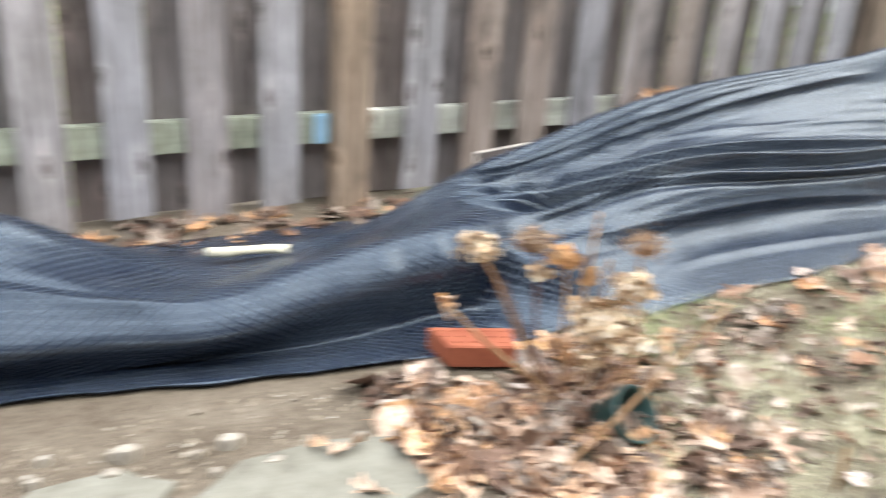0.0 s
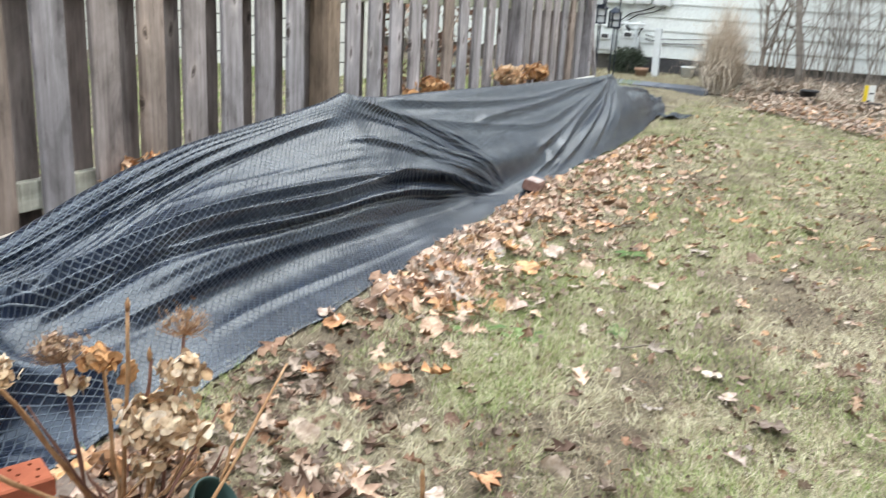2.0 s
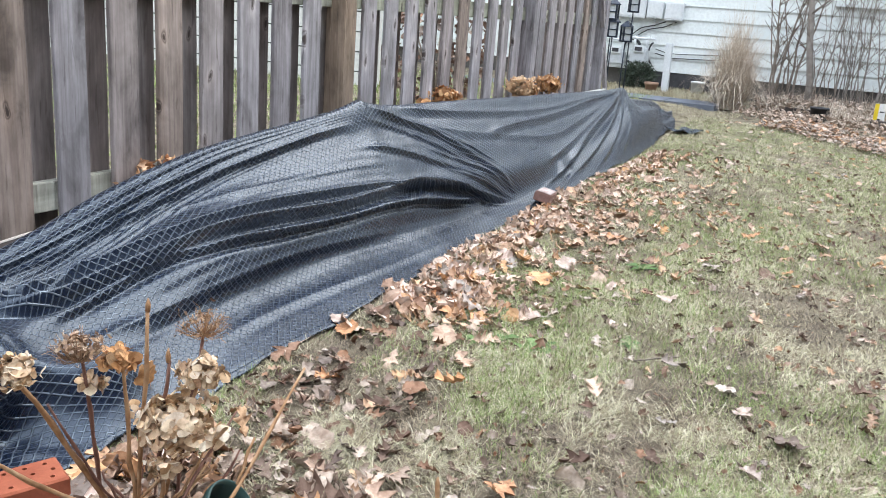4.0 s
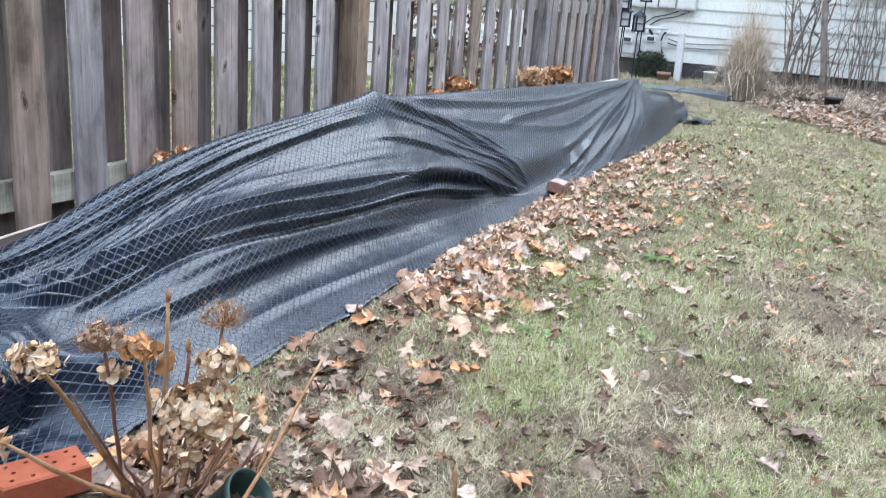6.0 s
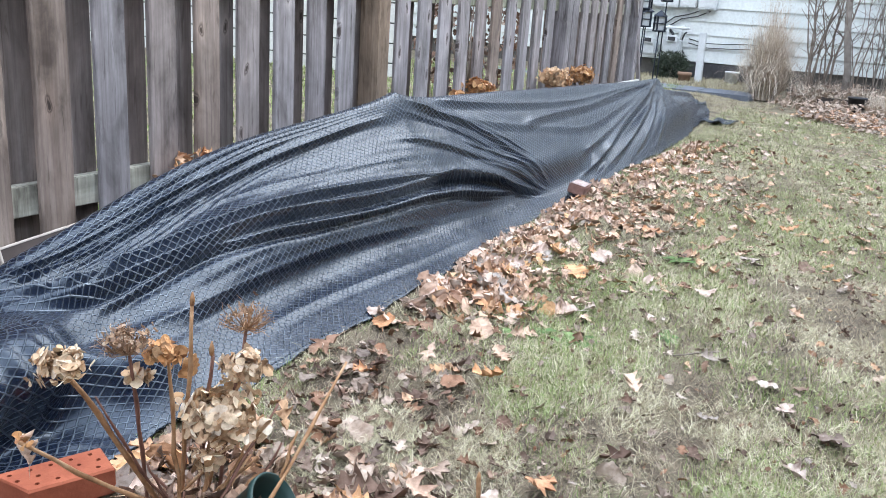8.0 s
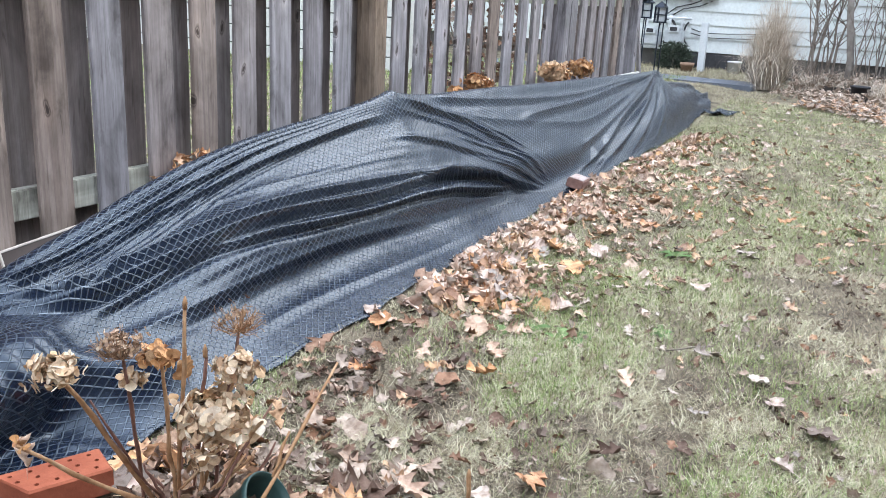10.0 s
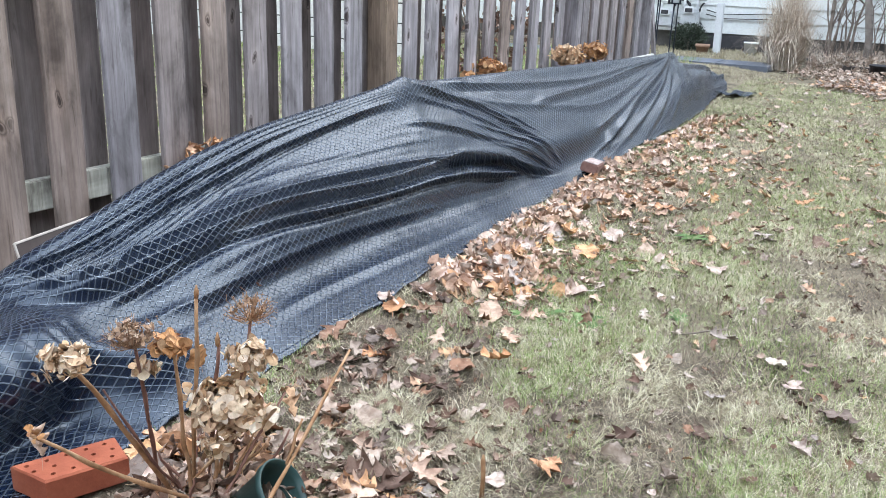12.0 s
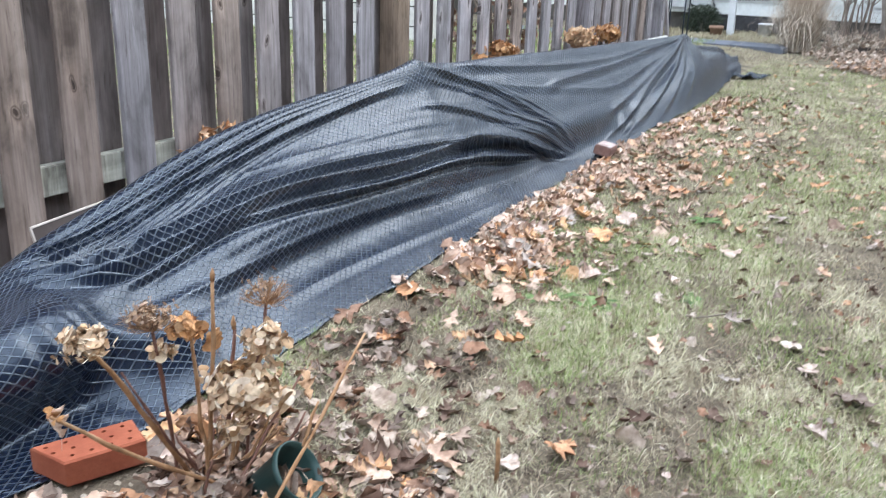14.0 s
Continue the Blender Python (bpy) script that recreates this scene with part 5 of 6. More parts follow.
panel = thing("sheet_panel", "thin brown sheet with a pale rim leaning at the fence", "panel", (0.33, -0.15, 0.234))
ang = math.atan2(0.027, 0.305)
panel.rotation_euler = (radians(-12), -ang, 0)
part("sheet", box(0, 0.5, -0.002, 0.002, -0.22, 0, 0.001), sheet_steel, panel)
part("top_rim", box(-0.003, 0.5, -0.004, 0.004, -0.002, 0.004, 0.001), edge_pale, panel, "pale bent rim")
part("side_rim", box(-0.004, 0.002, -0.004, 0.004, -0.22, 0.003, 0.001), edge_pale, panel, "pale bent rim")

clip = part("plastic_tag", box(-0.16, -0.115, 0.004, 0.019, 0.255, 0.35, 0.004), clip_blue)
tagged(clip, "pale blue plastic tag on the fence rail", "tag")

board = part("loose_board", box(5.5, 6.15, -0.235, -0.215, 0.29, 0.432, 0.003), siding_cream)
tagged(board, "pale painted board on edge behind the tarp ridge", "board")

flap = bmesh.new()
bmesh.ops.create_grid(flap, x_segments=16, y_segments=8, size=0.5)
for v in flap.verts:
    x, y = v.co.x, v.co.y
    v.co = Vector((x * 0.42, y * 0.16 * (1 + 0.3 * math.sin(7 * x)), 0.02 + 0.02 * math.sin(9 * x + 2) * math.cos(6 * y) + 0.03 * max(0, -x)))
flap_ob = part("tarp_scrap", flap, tarp_plastic, smooth=True)
flap_ob.data.uv_layers.new(name="weave")
flap_ob.matrix_world = pose(7.3, -0.74, 0.02, 0, 0, -20)
tagged(flap_ob, "loose blue-black tarp corner lying on the grass", "tarp")
flap_ob.modifiers.new("thickness", "SOLIDIFY").thickness = 0.003


# ---- dead hydrangea in front of the tarp ----
def flower_head(name, centre, radius, count, mat, parent, seed, petal=0.016, squash=0.7, label=""):
    """A head of many small papery petals in fours, with gaps."""
    r = random.Random(seed)
    v, f = [], []
    for _ in range(count):
        d = Vector((r.gauss(0, 1), r.gauss(0, 1), r.gauss(0.15, 1))).normalized()
        lump = 0.72 + 0.3 * math.sin(3.1 * d.x + seed) * math.cos(2.7 * d.y + 2 * seed) + 0.22 * math.sin(6 * d.z + 4 * d.x + seed)
        p = Vector(centre) + Vector((d.x, d.y, d.z * squash)) * radius * r.uniform(0.5, 1.0) * lump * 1.15
        t1 = d.cross(Vector((r.gauss(0, 1), r.gauss(0, 1), r.gauss(0, 1)))).normalized()
        t2 = d.cross(t1)
        s = petal * r.uniform(0.45, 1.1)
        d = (d + Vector((r.gauss(0, 0.5), r.gauss(0, 0.5), r.gauss(0, 0.5)))).normalized()
        for k in range(r.choice((2, 3, 4))):
            a = k * 1.57 + r.uniform(-0.3, 0.3)
            u = math.cos(a) * t1 + math.sin(a) * t2
            w = -math.sin(a) * t1 + math.cos(a) * t2
            w = w + d * r.gauss(0, 0.45)
            cup, fold = s * r.uniform(-0.3, 1.1), s * r.uniform(-0.25, 0.35)
            n = len(v)
            v += [p, p + u * s * 0.5 + d * cup * 0.2]
            for q in range(7):
                b = math.pi * (q / 6 - 0.5)
                along, across = s * (0.55 + 0.5 * math.cos(b)), s * 0.56 * math.sin(b)
                v.append(p + u * along + w * across + d * (cup * (along / s) ** 2 * 0.7 + fold * abs(math.sin(b)) + s * r.uniform(-0.08, 0.08)))
            f += [(n, n + 1, n + 2), (n, n + 8, n + 1)] + [(n + 1, n + 3 + q, n + 2 + q) for q in range(6)]
    return mesh_part(name, v, f, mat, parent, label, smooth=True)


def stem(name, a, b, r0, r1, mat, parent, sag=0.01, seed=0):
    r = random.Random(seed)
    a, b = Vector(a), Vector(b)
    pts, radii = [], []
    for i in range(8):
        s = i / 7
        wob = Vector((r.uniform(-1, 1), r.uniform(-1, 1), 0)) * 0.003
        pts.append(a.lerp(b, s) + Vector((0, 0, sag * math.sin(math.pi * s))) + wob)
        radii.append(r0 + (r1 - r0) * s + (0.0012 if i in (3, 5) else 0))
    return part(name, tube(pts, radii, 7), mat, parent, smooth=True)


hydrangea = thing("dead_hydrangea", "dead hydrangea with tan stems and papery faded flower heads", "plant")
stem("stem", (-0.06, -1.15, 0.0), (-0.30, -1.205, 0.395), 0.005, 0.0038, stem_tan, hydrangea, 0.01, 1)
flower_head("flower_head", (-0.315, -1.215, 0.415), 0.034, 90, petal_cream, hydrangea, 1, 0.014)
stem("stem", (-0.08, -1.13, 0.0), (-0.175, -1.2, 0.385), 0.0035, 0.0028, stem_red, hydrangea, 0.0, 2)
flower_head("flower_head", (-0.18, -1.2, 0.405), 0.04, 120, petal_brown, hydrangea, 2, 0.0075, 0.6, "shrivelled brown flower head")
stem("stem", (-0.05, -1.18, 0.0), (-0.115, -1.22, 0.36), 0.004, 0.003, stem_tan, hydrangea, 0.0, 3)
flower_head("flower_head", (-0.125, -1.222, 0.372), 0.024, 26, petal_orange, hydrangea, 3, 0.02, 0.6, "rust-orange curled petals")
flower_head("flower_head", (-0.148, -1.19, 0.328), 0.02, 22, petal_cream, hydrangea, 4, 0.018, 0.6)
stem("stem", (-0.03, -1.16, 0.0), (-0.025, -1.19, 0.42), 0.0044, 0.0034, stem_tan, hydrangea, 0.0, 5)
part("bud", tube([(-0.025, -1.19, 0.418), (-0.024, -1.19, 0.43), (-0.023, -1.19, 0.442)], [0.0042, 0.0048, 0.001], 7), stem_tan, hydrangea, smooth=True)
stem("stem", (0.02, -1.2, 0.0), (0.06, -1.24, 0.36), 0.004, 0.003, stem_red, hydrangea, 0.0, 6)
flower_head("flower_head", (0.06, -1.24, 0.383), 0.042, 48, petal_brown, hydrangea, 6, 0.0075, 0.85, "shrivelled brown flower head")
stem("stem", (0.0, -1.18, 0.0), (0.03, -1.255, 0.28), 0.004, 0.003, stem_tan, hydrangea, 0.0, 7)
flower_head("flower_head", (0.035, -1.26, 0.298), 0.04, 95, petal_cream, hydrangea, 7, 0.017)
stem("stem", (-0.02, -1.2, 0.0), (-0.015, -1.22, 0.16), 0.004, 0.003, stem_tan, hydrangea, 0.0, 8)
flower_head("flower_head", (-0.005, -1.23, 0.205), 0.075, 250, petal_cream, hydrangea, 8, 0.02, 0.75)
flower_head("flower_head", (-0.02, -1.22, 0.125), 0.035, 22, petal_cream, hydrangea, 9, 0.018, 0.9)
stem("stem", (-0.03, -1.22, 0.0), (-0.338, -1.14, 0.275), 0.0042, 0.0032, stem_tan, hydrangea, -0.012, 10)
flower_head("bud_leaf", (-0.335, -1.14, 0.278), 0.012, 4, petal_orange, hydrangea, 11, 0.016, 1.0)
stem("stem", (-0.06, -1.16, 0.03), (-0.24, -1.2, 0.33), 0.0025, 0.0018, stem_red, hydrangea, -0.015, 12)
stem("stem", (-0.235, -1.4, 0.0), (0.15, -1.4, 0.303), 0.0034, 0.0024, stem_tan, hydrangea, -0.004, 13)
stem("stem", (-0.035, -1.4, 0.155), (0.004, -1.4, 0.225), 0.0028, 0.002, stem_tan, hydrangea, 0.0, 14)
stem("stem", (-0.07, -1.25, 0.02), (0.141, -1.25, 0.178), 0.0032, 0.002, stem_red, hydrangea, 0.0, 15)
for k in range(9):
    r_ = random.Random(60 + k)
    stem("twig", (r_.uniform(-0.1, 0.05), r_.uniform(-1.28, -1.1), 0.0), (r_.uniform(-0.16, 0.12), r_.uniform(-1.35, -1.08), r_.uniform(0.07, 0.17)), 0.003, 0.002, stem_tan if k % 2 else stem_red, hydrangea, 0.0, k)
for k, (x, y, z, tx, ty) in enumerate(((0.15, -1.25, 0.15, 1.2, 0.2), (0.1, -1.22, 0.15, 0.9, -0.5), (-0.33, -1.135, 0.25, 1.4, 0.1), (0.02, -1.15, 0.27, 1.3, 0.4))):
    ob = new("dry_leaf", quick_mesh("dry_leaf", *FINE_LEAVES[k * 3 % 12], leaf_dry))
    ob.parent = hydrangea
    ob.matrix_world = Matrix.LocRotScale((x, y, z), Euler((tx, ty, k)), (0.7, 0.7, 0.7))
for k, (head, r_head) in enumerate((((-0.18, -1.2, 0.405), 0.046), ((0.06, -1.24, 0.383), 0.046))):
    r_ = random.Random(30 + k)
    stalks = bmesh.new()
    base = Vector(head) - Vector((0, 0, 0.025))
    for _ in range(70):
        d = Vector((r_.gauss(0, 1), r_.gauss(0, 1), abs(r_.gauss(0.3, 0.8)))).normalized() * r_head * r_.uniform(0.6, 1.15)
        curl = Vector((r_.gauss(0, 1), r_.gauss(0, 1), r_.gauss(0, 1))) * 0.007
        tube([base, base + d * 0.55, base + d + Vector((0, 0, 0.012)), base + d + curl + Vector((0, 0, 0.012))], [0.0008, 0.0006, 0.0006, 0.0005], 3, stalks)
    part("umbel", stalks, stem_tan if k else petal_brown, hydrangea, "thin dry curling stalks")
stem("stem", (0.0, -1.17, 0.0), (0.012, -1.2, 0.315), 0.004, 0.0034, stem_red, hydrangea, 0.0, 21)
part("bud", tube([(0.012, -1.2, 0.313), (0.012, -1.2, 0.325), (0.013, -1.2, 0.34)], [0.004, 0.0052, 0.001], 7), stem_tan, hydrangea, smooth=True)
cut = part("cut_stem", tube([(0, 0, 0), (0.003, 0, 0.05), (0.002, 0.002, 0.085), (0.002, 0.002, 0.1)], [0.005, 0.0045, 0.005, 0.002], 7), stem_tan, smooth=True)
cut.location = (0.26, -1.64, 0)
tagged(cut, "short cut tan stem standing in the lawn", "stem")


# ---- flower pot ----
pot = thing("flower_pot", "dark green plastic flower pot tipped among dead leaves", "pot")
pot.matrix_world = Matrix.Translation((-0.005, -1.319, 0.036)) @ Vector((0.18, -0.75, 0.63)).to_track_quat("Z", "Y").to_matrix().to_4x4()
part("wall", lathe([(0.034, -0.06), (0.038, -0.057), (0.0535, 0.034), (0.0585, 0.035), (0.06, 0.05), (0.056, 0.051), (0.052, 0.035), (0.035, -0.052)], 40, close=True), pot_green, pot, smooth=True)
part("potting_soil", lathe([(0.04, -0.025), (0.041, -0.02), (0.02, -0.014), (0.001, -0.016)], 20), soil_ground, pot, "dry soil and leaf bits")


# ---- hydrangeas by the fence, behind the pile ----
for k, (x, z, r, n) in enumerate(((3.3, 0.505, 0.07, 130), (3.42, 0.49, 0.05, 80), (3.05, 0.475, 0.04, 50), (4.45, 0.505, 0.11, 340), (4.64, 0.475, 0.075, 120), (5.02, 0.505, 0.095, 280))):
    bush = thing("fence_hydrangea", "rust-orange dried hydrangea heads against the fence", "plant", group="hydrangeas by the fence")
    stem("stem", (x, -0.1, 0.03), (x + 0.01, -0.11, z - r * 0.5), 0.006, 0.004, stem_tan, bush, 0.0, k)
    flower_head("flower_head", (x, -0.11, z), r, n, petal_peach if k == 3 else petal_orange, bush, 40 + k, 0.024, 0.7)

lawn_twig = part("twig", tube([(-0.075, 0.012, 0.004), (-0.03, 0.0, 0.008), (0.02, 0.005, 0.006), (0.08, -0.01, 0.008)], [0.003, 0.0026, 0.0022, 0.0014], 6), twig_brown, smooth=True)
lawn_twig.matrix_world = pose(1.31, -1.83, 0.026, 0, 0, -38)
tagged(lawn_twig, "thin grey-brown twig lying in the grass", "twig")


# ---- the white house at the end of the yard ----
HX, GROUND = 12.0, 0.05


def build_house():
    house = thing("white_house", "white house with lap siding and a dark foundation", "house")
    part("foundation", box(HX + 0.03, HX + 0.4, -9, 9, -0.3, 0.34, 0.0), foundation_grey, house)
    part("wall", box(HX, HX + 0.3, -9, 9, 0.34, 5.2), siding_white, house)
    for k, z in enumerate(np.arange(0.345, 3.4, 0.19)):
        for y0, y1 in ((-7.4, 0.95), (0.96, 7.4)):
            bm = bmesh.new()
            v = [bm.verts.new(p) for p in ((HX - 0.026, y0, z), (HX - 0.026, y1, z), (HX - 0.006, y1, z + 0.2), (HX - 0.006, y0, z + 0.2), (HX, y0, z), (HX, y1, z))]
            bm.faces.new((v[3], v[2], v[1], v[0]))
            bm.faces.new((v[0], v[1], v[5], v[4]))
            part("siding_board", bm, siding_white, house)
    window = part("window", box(HX - 0.05, HX - 0.02, -2.31, -1.66, 1.47, 2.7, 0.004), siding_white, house, "white-framed window")
    part("pane", box(HX - 0.06, HX - 0.045, -2.25, -1.72, 1.53, 2.62), window_glass, window)
    part("sill", box(HX - 0.09, HX - 0.02, -2.36, -1.61, 1.41, 1.465, 0.006), siding_white, window)
    part("vent", box(HX - 0.02, HX + 0.06, -0.45, 1.0, 0.12, 0.33, 0.004), pipe_dark, house, "dark basement window well")


build_house()


def utility_box(name, y0, y1, z0, z1, depth, label):
    ob = thing(name, label, "utility box")
    part("case", box(HX - 0.03 - depth, HX - 0.027, y0, y1, z0, z1, 0.012), utility_white, ob)
    part("cover", box(HX - 0.036 - depth, HX - 0.03 - depth, y0 + 0.02, y1 - 0.02, z0 + 0.03, z1 - 0.015, 0.004), utility_white, ob)
    part("latch", box(HX - 0.045 - depth, HX - 0.034 - depth, (y0 + y1) / 2 - 0.02, (y0 + y1) / 2 + 0.02, z0 + 0.006, z0 + 0.028, 0.003), meter_grey, ob)
    part("conduit", tube([(HX - 0.05, (y0 + y1) / 2, z0 + 0.02), (HX - 0.05, (y0 + y1) / 2, z0 - 0.05)], 0.02, 10), meter_grey, ob, smooth=True)


utility_box("utility_box", 0.65, 0.885, 1.09, 1.33, 0.1, "white wall-mounted utility box")
utility_box("utility_box", 0.36, 0.615, 1.076, 1.33, 0.12, "white wall-mounted utility box")
utility_box("service_panel", 0.9, 1.36, 1.08, 1.42, 0.12, "wide white electrical service panel on the wall")


def gas_meter(y, z, w):
    m = thing("gas_meter", "pale grey gas meter with curved pipes on the wall", "meter", (HX - 0.2, y, z), group="gas meters")
    bm = box(-0.09, 0.09, -w / 2, w / 2, -0.17, 0.06, 0.03)
    part("case", bm, meter_grey, m, smooth=False)
    part("dial_box", box(-0.12, -0.08, -w * 0.28, w * 0.28, 0.0, 0.1, 0.008), utility_white, m)
    part("dial", box(-0.125, -0.119, -w * 0.2, w * 0.2, 0.02, 0.075, 0.002), pipe_dark, m)
    for s in (-1, 1):
        part("pipe", tube([(0, s * w * 0.36, 0.05), (0, s * w * 0.36, 0.17), (0.02, s * w * 0.36, 0.21), (0.14, s * w * 0.36, 0.22)], 0.02, 10), utility_white, m, smooth=True)
    part("header_pipe", tube([(0, -w * 0.8, 0.2), (0, w * 0.8, 0.2)], 0.018, 10), utility_white, m, smooth=True)


gas_meter(0.89, 0.6, 0.26)
gas_meter(1.23, 0.56, 0.25)


def cable(points, r, label):
    ob = part("wall_cable", tube(points, r, 6), pipe_dark, smooth=True)
    tagged(ob, label, "cable", "cables on the house wall")


X = HX - 0.05
cable([(X, 0.6, 1.06), (X, 0.75, 1.0), (X, 0.95, 0.95), (X, 1.1, 0.83), (X, 1.2, 0.6)], 0.008, "dark cable running down the siding")
cable([(X, 0.45, 1.06), (X, 0.62, 0.98), (X, 0.85, 0.93), (X, 1.05, 0.8)], 0.008, "dark cable running down the siding")
cable([(X, 0.7, 0.66), (X, 0.5, 0.61), (X, 0.2, 0.62), (X, -0.1, 0.64), (X, -0.5, 0.655)], 0.007, "dark cable along the siding")
cable([(X, 0.7, 0.6), (X, 0.45, 0.55), (X, 0.1, 0.56), (X, -0.2, 0.575), (X, -0.6, 0.58)], 0.007, "dark cable along the siding")
cable([(X - 0.1, 1.03 + 0.13 * math.cos(a * 0.5), 0.62 + 0.17 * math.sin(a * 0.5)) for a in range(3, 11)], 0.02, "thick coiled black hose by the meter")
cable([(X - 0.08, 0.72 + 0.06 * math.cos(a * 0.5), 0.6 + 0.15 * math.sin(a * 0.5)) for a in range(-3, 4)], 0.012, "thick coiled black hose by the meter")

post = part("white_post", box(-0.045, 0.045, -0.045, 0.045, -0.1, 0.72, 0.006), post_white)
post.matrix_world = pose(11.3, 0.35, 0.05, -1.5, 0, 0)
tagged(post, "short white painted wooden post", "post")

path = thing("paved_path", "blue-grey paved path across the end of the lawn", "path", kind="structure")
for k in range(6):
    part("paving_slab", box(9.6, 10.25, -0.62 + 0.62 * k, -0.01 + 0.62 * k, -0.02, 0.116, 0.006), path_stone, path)


# ---- lanterns beyond the fence end ----
def lantern(y, z, k):
    lamp = thing("garden_lantern", "dark metal garden lantern on a slim stake", "lantern", (8.2, y, z), turn=12 * k, group="garden lanterns")
    part("stake", tube([(0, 0, -z), (0, 0.004, -0.4), (0, 0, -0.09)], 0.007, 7), lantern_metal, lamp, smooth=True)
    part("base", box(-0.056, 0.056, -0.056, 0.056, -0.1, -0.084, 0.003), lantern_metal, lamp)
    part("glass", box(-0.036, 0.036, -0.036, 0.036, -0.084, 0.055, 0.002), meter_grey, lamp, "frosted pane")
    for sx in (-1, 1):
        for sy in (-1, 1):
            part("corner_bar", box(sx * 0.044 - 0.008, sx * 0.044 + 0.008, sy * 0.044 - 0.008, sy * 0.044 + 0.008, -0.084, 0.055), lantern_metal, lamp)
    part("cross_bar", box(-0.046, 0.046, -0.046, 0.046, -0.022, -0.012, 0.001), lantern_metal, lamp)
    part("roof", lathe([(0.076, 0.055), (0.073, 0.066), (0.03, 0.1), (0.008, 0.118)], 4), lantern_metal, lamp)


for k, (y, z) in enumerate(((0.352, 1.109), (0.333, 0.928), (0.14, 1.196), (0.185, 0.891))):
    lantern(y, z, k)


# ---- planting at the end of the yard ----
def reeds(name, label, at, count, height, spread, seed, mat, width=0.006, hang=0.7):
    rng = np.random.default_rng(seed)
    v, t = [], []
    for _ in range(count):
        a, out = rng.uniform(0, 6.283), rng.random() ** 0.7
        h = height * rng.uniform(0.55, 1.0) * (1 - 0.2 * out)
        d = np.array([math.cos(a), math.sin(a), 0])
        root = d * rng.uniform(0, 0.16)
        reach = spread * out * rng.uniform(0.5, 1.1)
        droop = hang * rng.uniform(0.15, 1.0) * out ** 0.6
        kink = rng.normal(0, 0.05, 3)
        side = np.array([-d[1], d[0], 0]) * width * rng.uniform(0.5, 1.2) / 2
        n = len(v)
        for i in range(7):
            s = i / 6
            c = root + d * reach * s ** 1.4 + np.array([0, 0, h * (s * 1.25 - 0.25 * s * s - droop * s ** 3)])
            c += rng.normal(0, 0.014, 3) * s + kink * math.sin(4 * s)
            c[2] = max(c[2], 0.01)
            w = side * (1 - 0.75 * s)
            v += [c - w, c + w]
        for i in range(6):
            b = n + 2 * i
            t += [(b, b + 1, b + 3), (b, b + 3, b + 2)]
    ob = new(name, quick_mesh(name, np.array(v), np.array(t), mat))
    ob.location = at
    return tagged(ob, label, "plant")


reeds("ornamental_grass", "tall clump of bleached ornamental grass gone dry", (10.1, -0.71, GROUND), 1500, 1.45, 0.55, 3, dry_reed, 0.006)
reeds("ornamental_grass", "curled drooping blades of bleached ornamental grass", (10.05, -0.7, GROUND), 700, 0.95, 0.62, 13, dry_reed, 0.011, 1.15)
reeds("ornamental_grass", "low tuft of dark dry grass by the bed", (9.75, -1.98, GROUND), 300, 0.22, 0.12, 4, dry_reed, 0.005)


def bare_shrub(at, stems, height, spread, seed, mat, label, base_r=0.014):
    """Many-stemmed leafless shrub; each main stem carries its own side twigs."""
    r = random.Random(seed)
    shrub = thing("bare_shrub", label, "shrub", at, group="bare shrubs by the house")
    for k in range(stems):
        bm = bmesh.new()
        a = r.uniform(0, 6.283)
        lean = r.uniform(0.1, 1.0) * spread
        top = Vector((math.cos(a) * lean, math.sin(a) * lean, height * r.uniform(0.75, 1.1)))
        root = Vector((r.uniform(-0.12, 0.12), r.uniform(-0.2, 0.2), -0.02))
        pts = []
        for i in range(7):
            s = i / 6
            pts.append(root + Vector((top.x * s ** 1.3, top.y * s ** 1.3, top.z * s)) + Vector((r.uniform(-1, 1), r.uniform(-1, 1), 0)) * 0.025)
        rad = base_r * r.uniform(0.6, 1.1)
        tube(pts, [rad * (1 - 0.7 * i / 6) for i in range(7)], 5, bm)
        for i in range(2, 7):
            for _ in range(2):
                d = Vector((r.uniform(-1, 1), r.uniform(-1, 1), r.uniform(0.4, 1.3))).normalized() * height * r.uniform(0.12, 0.28)
                m = pts[i] + d * 0.5 + Vector((r.uniform(-1, 1), r.uniform(-1, 1), 0)) * 0.03
                tube([pts[i], m, pts[i] + d], [rad * 0.35, rad * 0.28, rad * 0.15], 4, bm)
        part("stem", bm, mat, shrub, smooth=True)


bare_shrub((11.2, -1.1, GROUND), 10, 1.9, 0.55, 1, twig_brown, "dark leafless shrub with upright branching stems", 0.02)
bare_shrub((11.4, -2.0, GROUND), 12, 1.9, 0.5, 2, bark_grey, "leafless shrub with thin grey upright stems", 0.013)
bare_shrub((11.0, -2.45, GROUND), 12, 1.8, 0.5, 3, bark_grey, "leafless shrub with thin grey upright stems", 0.012)
bare_shrub((11.3, -3.0, GROUND), 12, 1.9, 0.5, 4, bark_grey, "leafless shrub with thin grey upright stems", 0.013)
bare_shrub((10.9, -1.75, GROUND), 7, 1.5, 0.35, 5, twig_brown, "leafless shrub with thin brown stems", 0.01)
bare_shrub((10.6, -1.2, GROUND), 14, 0.45, 0.35, 6, twig_brown, "low tangle of brown leafless twigs", 0.006)
bare_shrub((10.9, -2.2, GROUND), 14, 0.4, 0.4, 7, twig_brown, "low tangle of brown leafless twigs", 0.006)
bare_shrub((10.8, -3.0, GROUND), 14, 0.4, 0.4, 8, twig_brown, "low tangle of brown leafless twigs", 0.006)

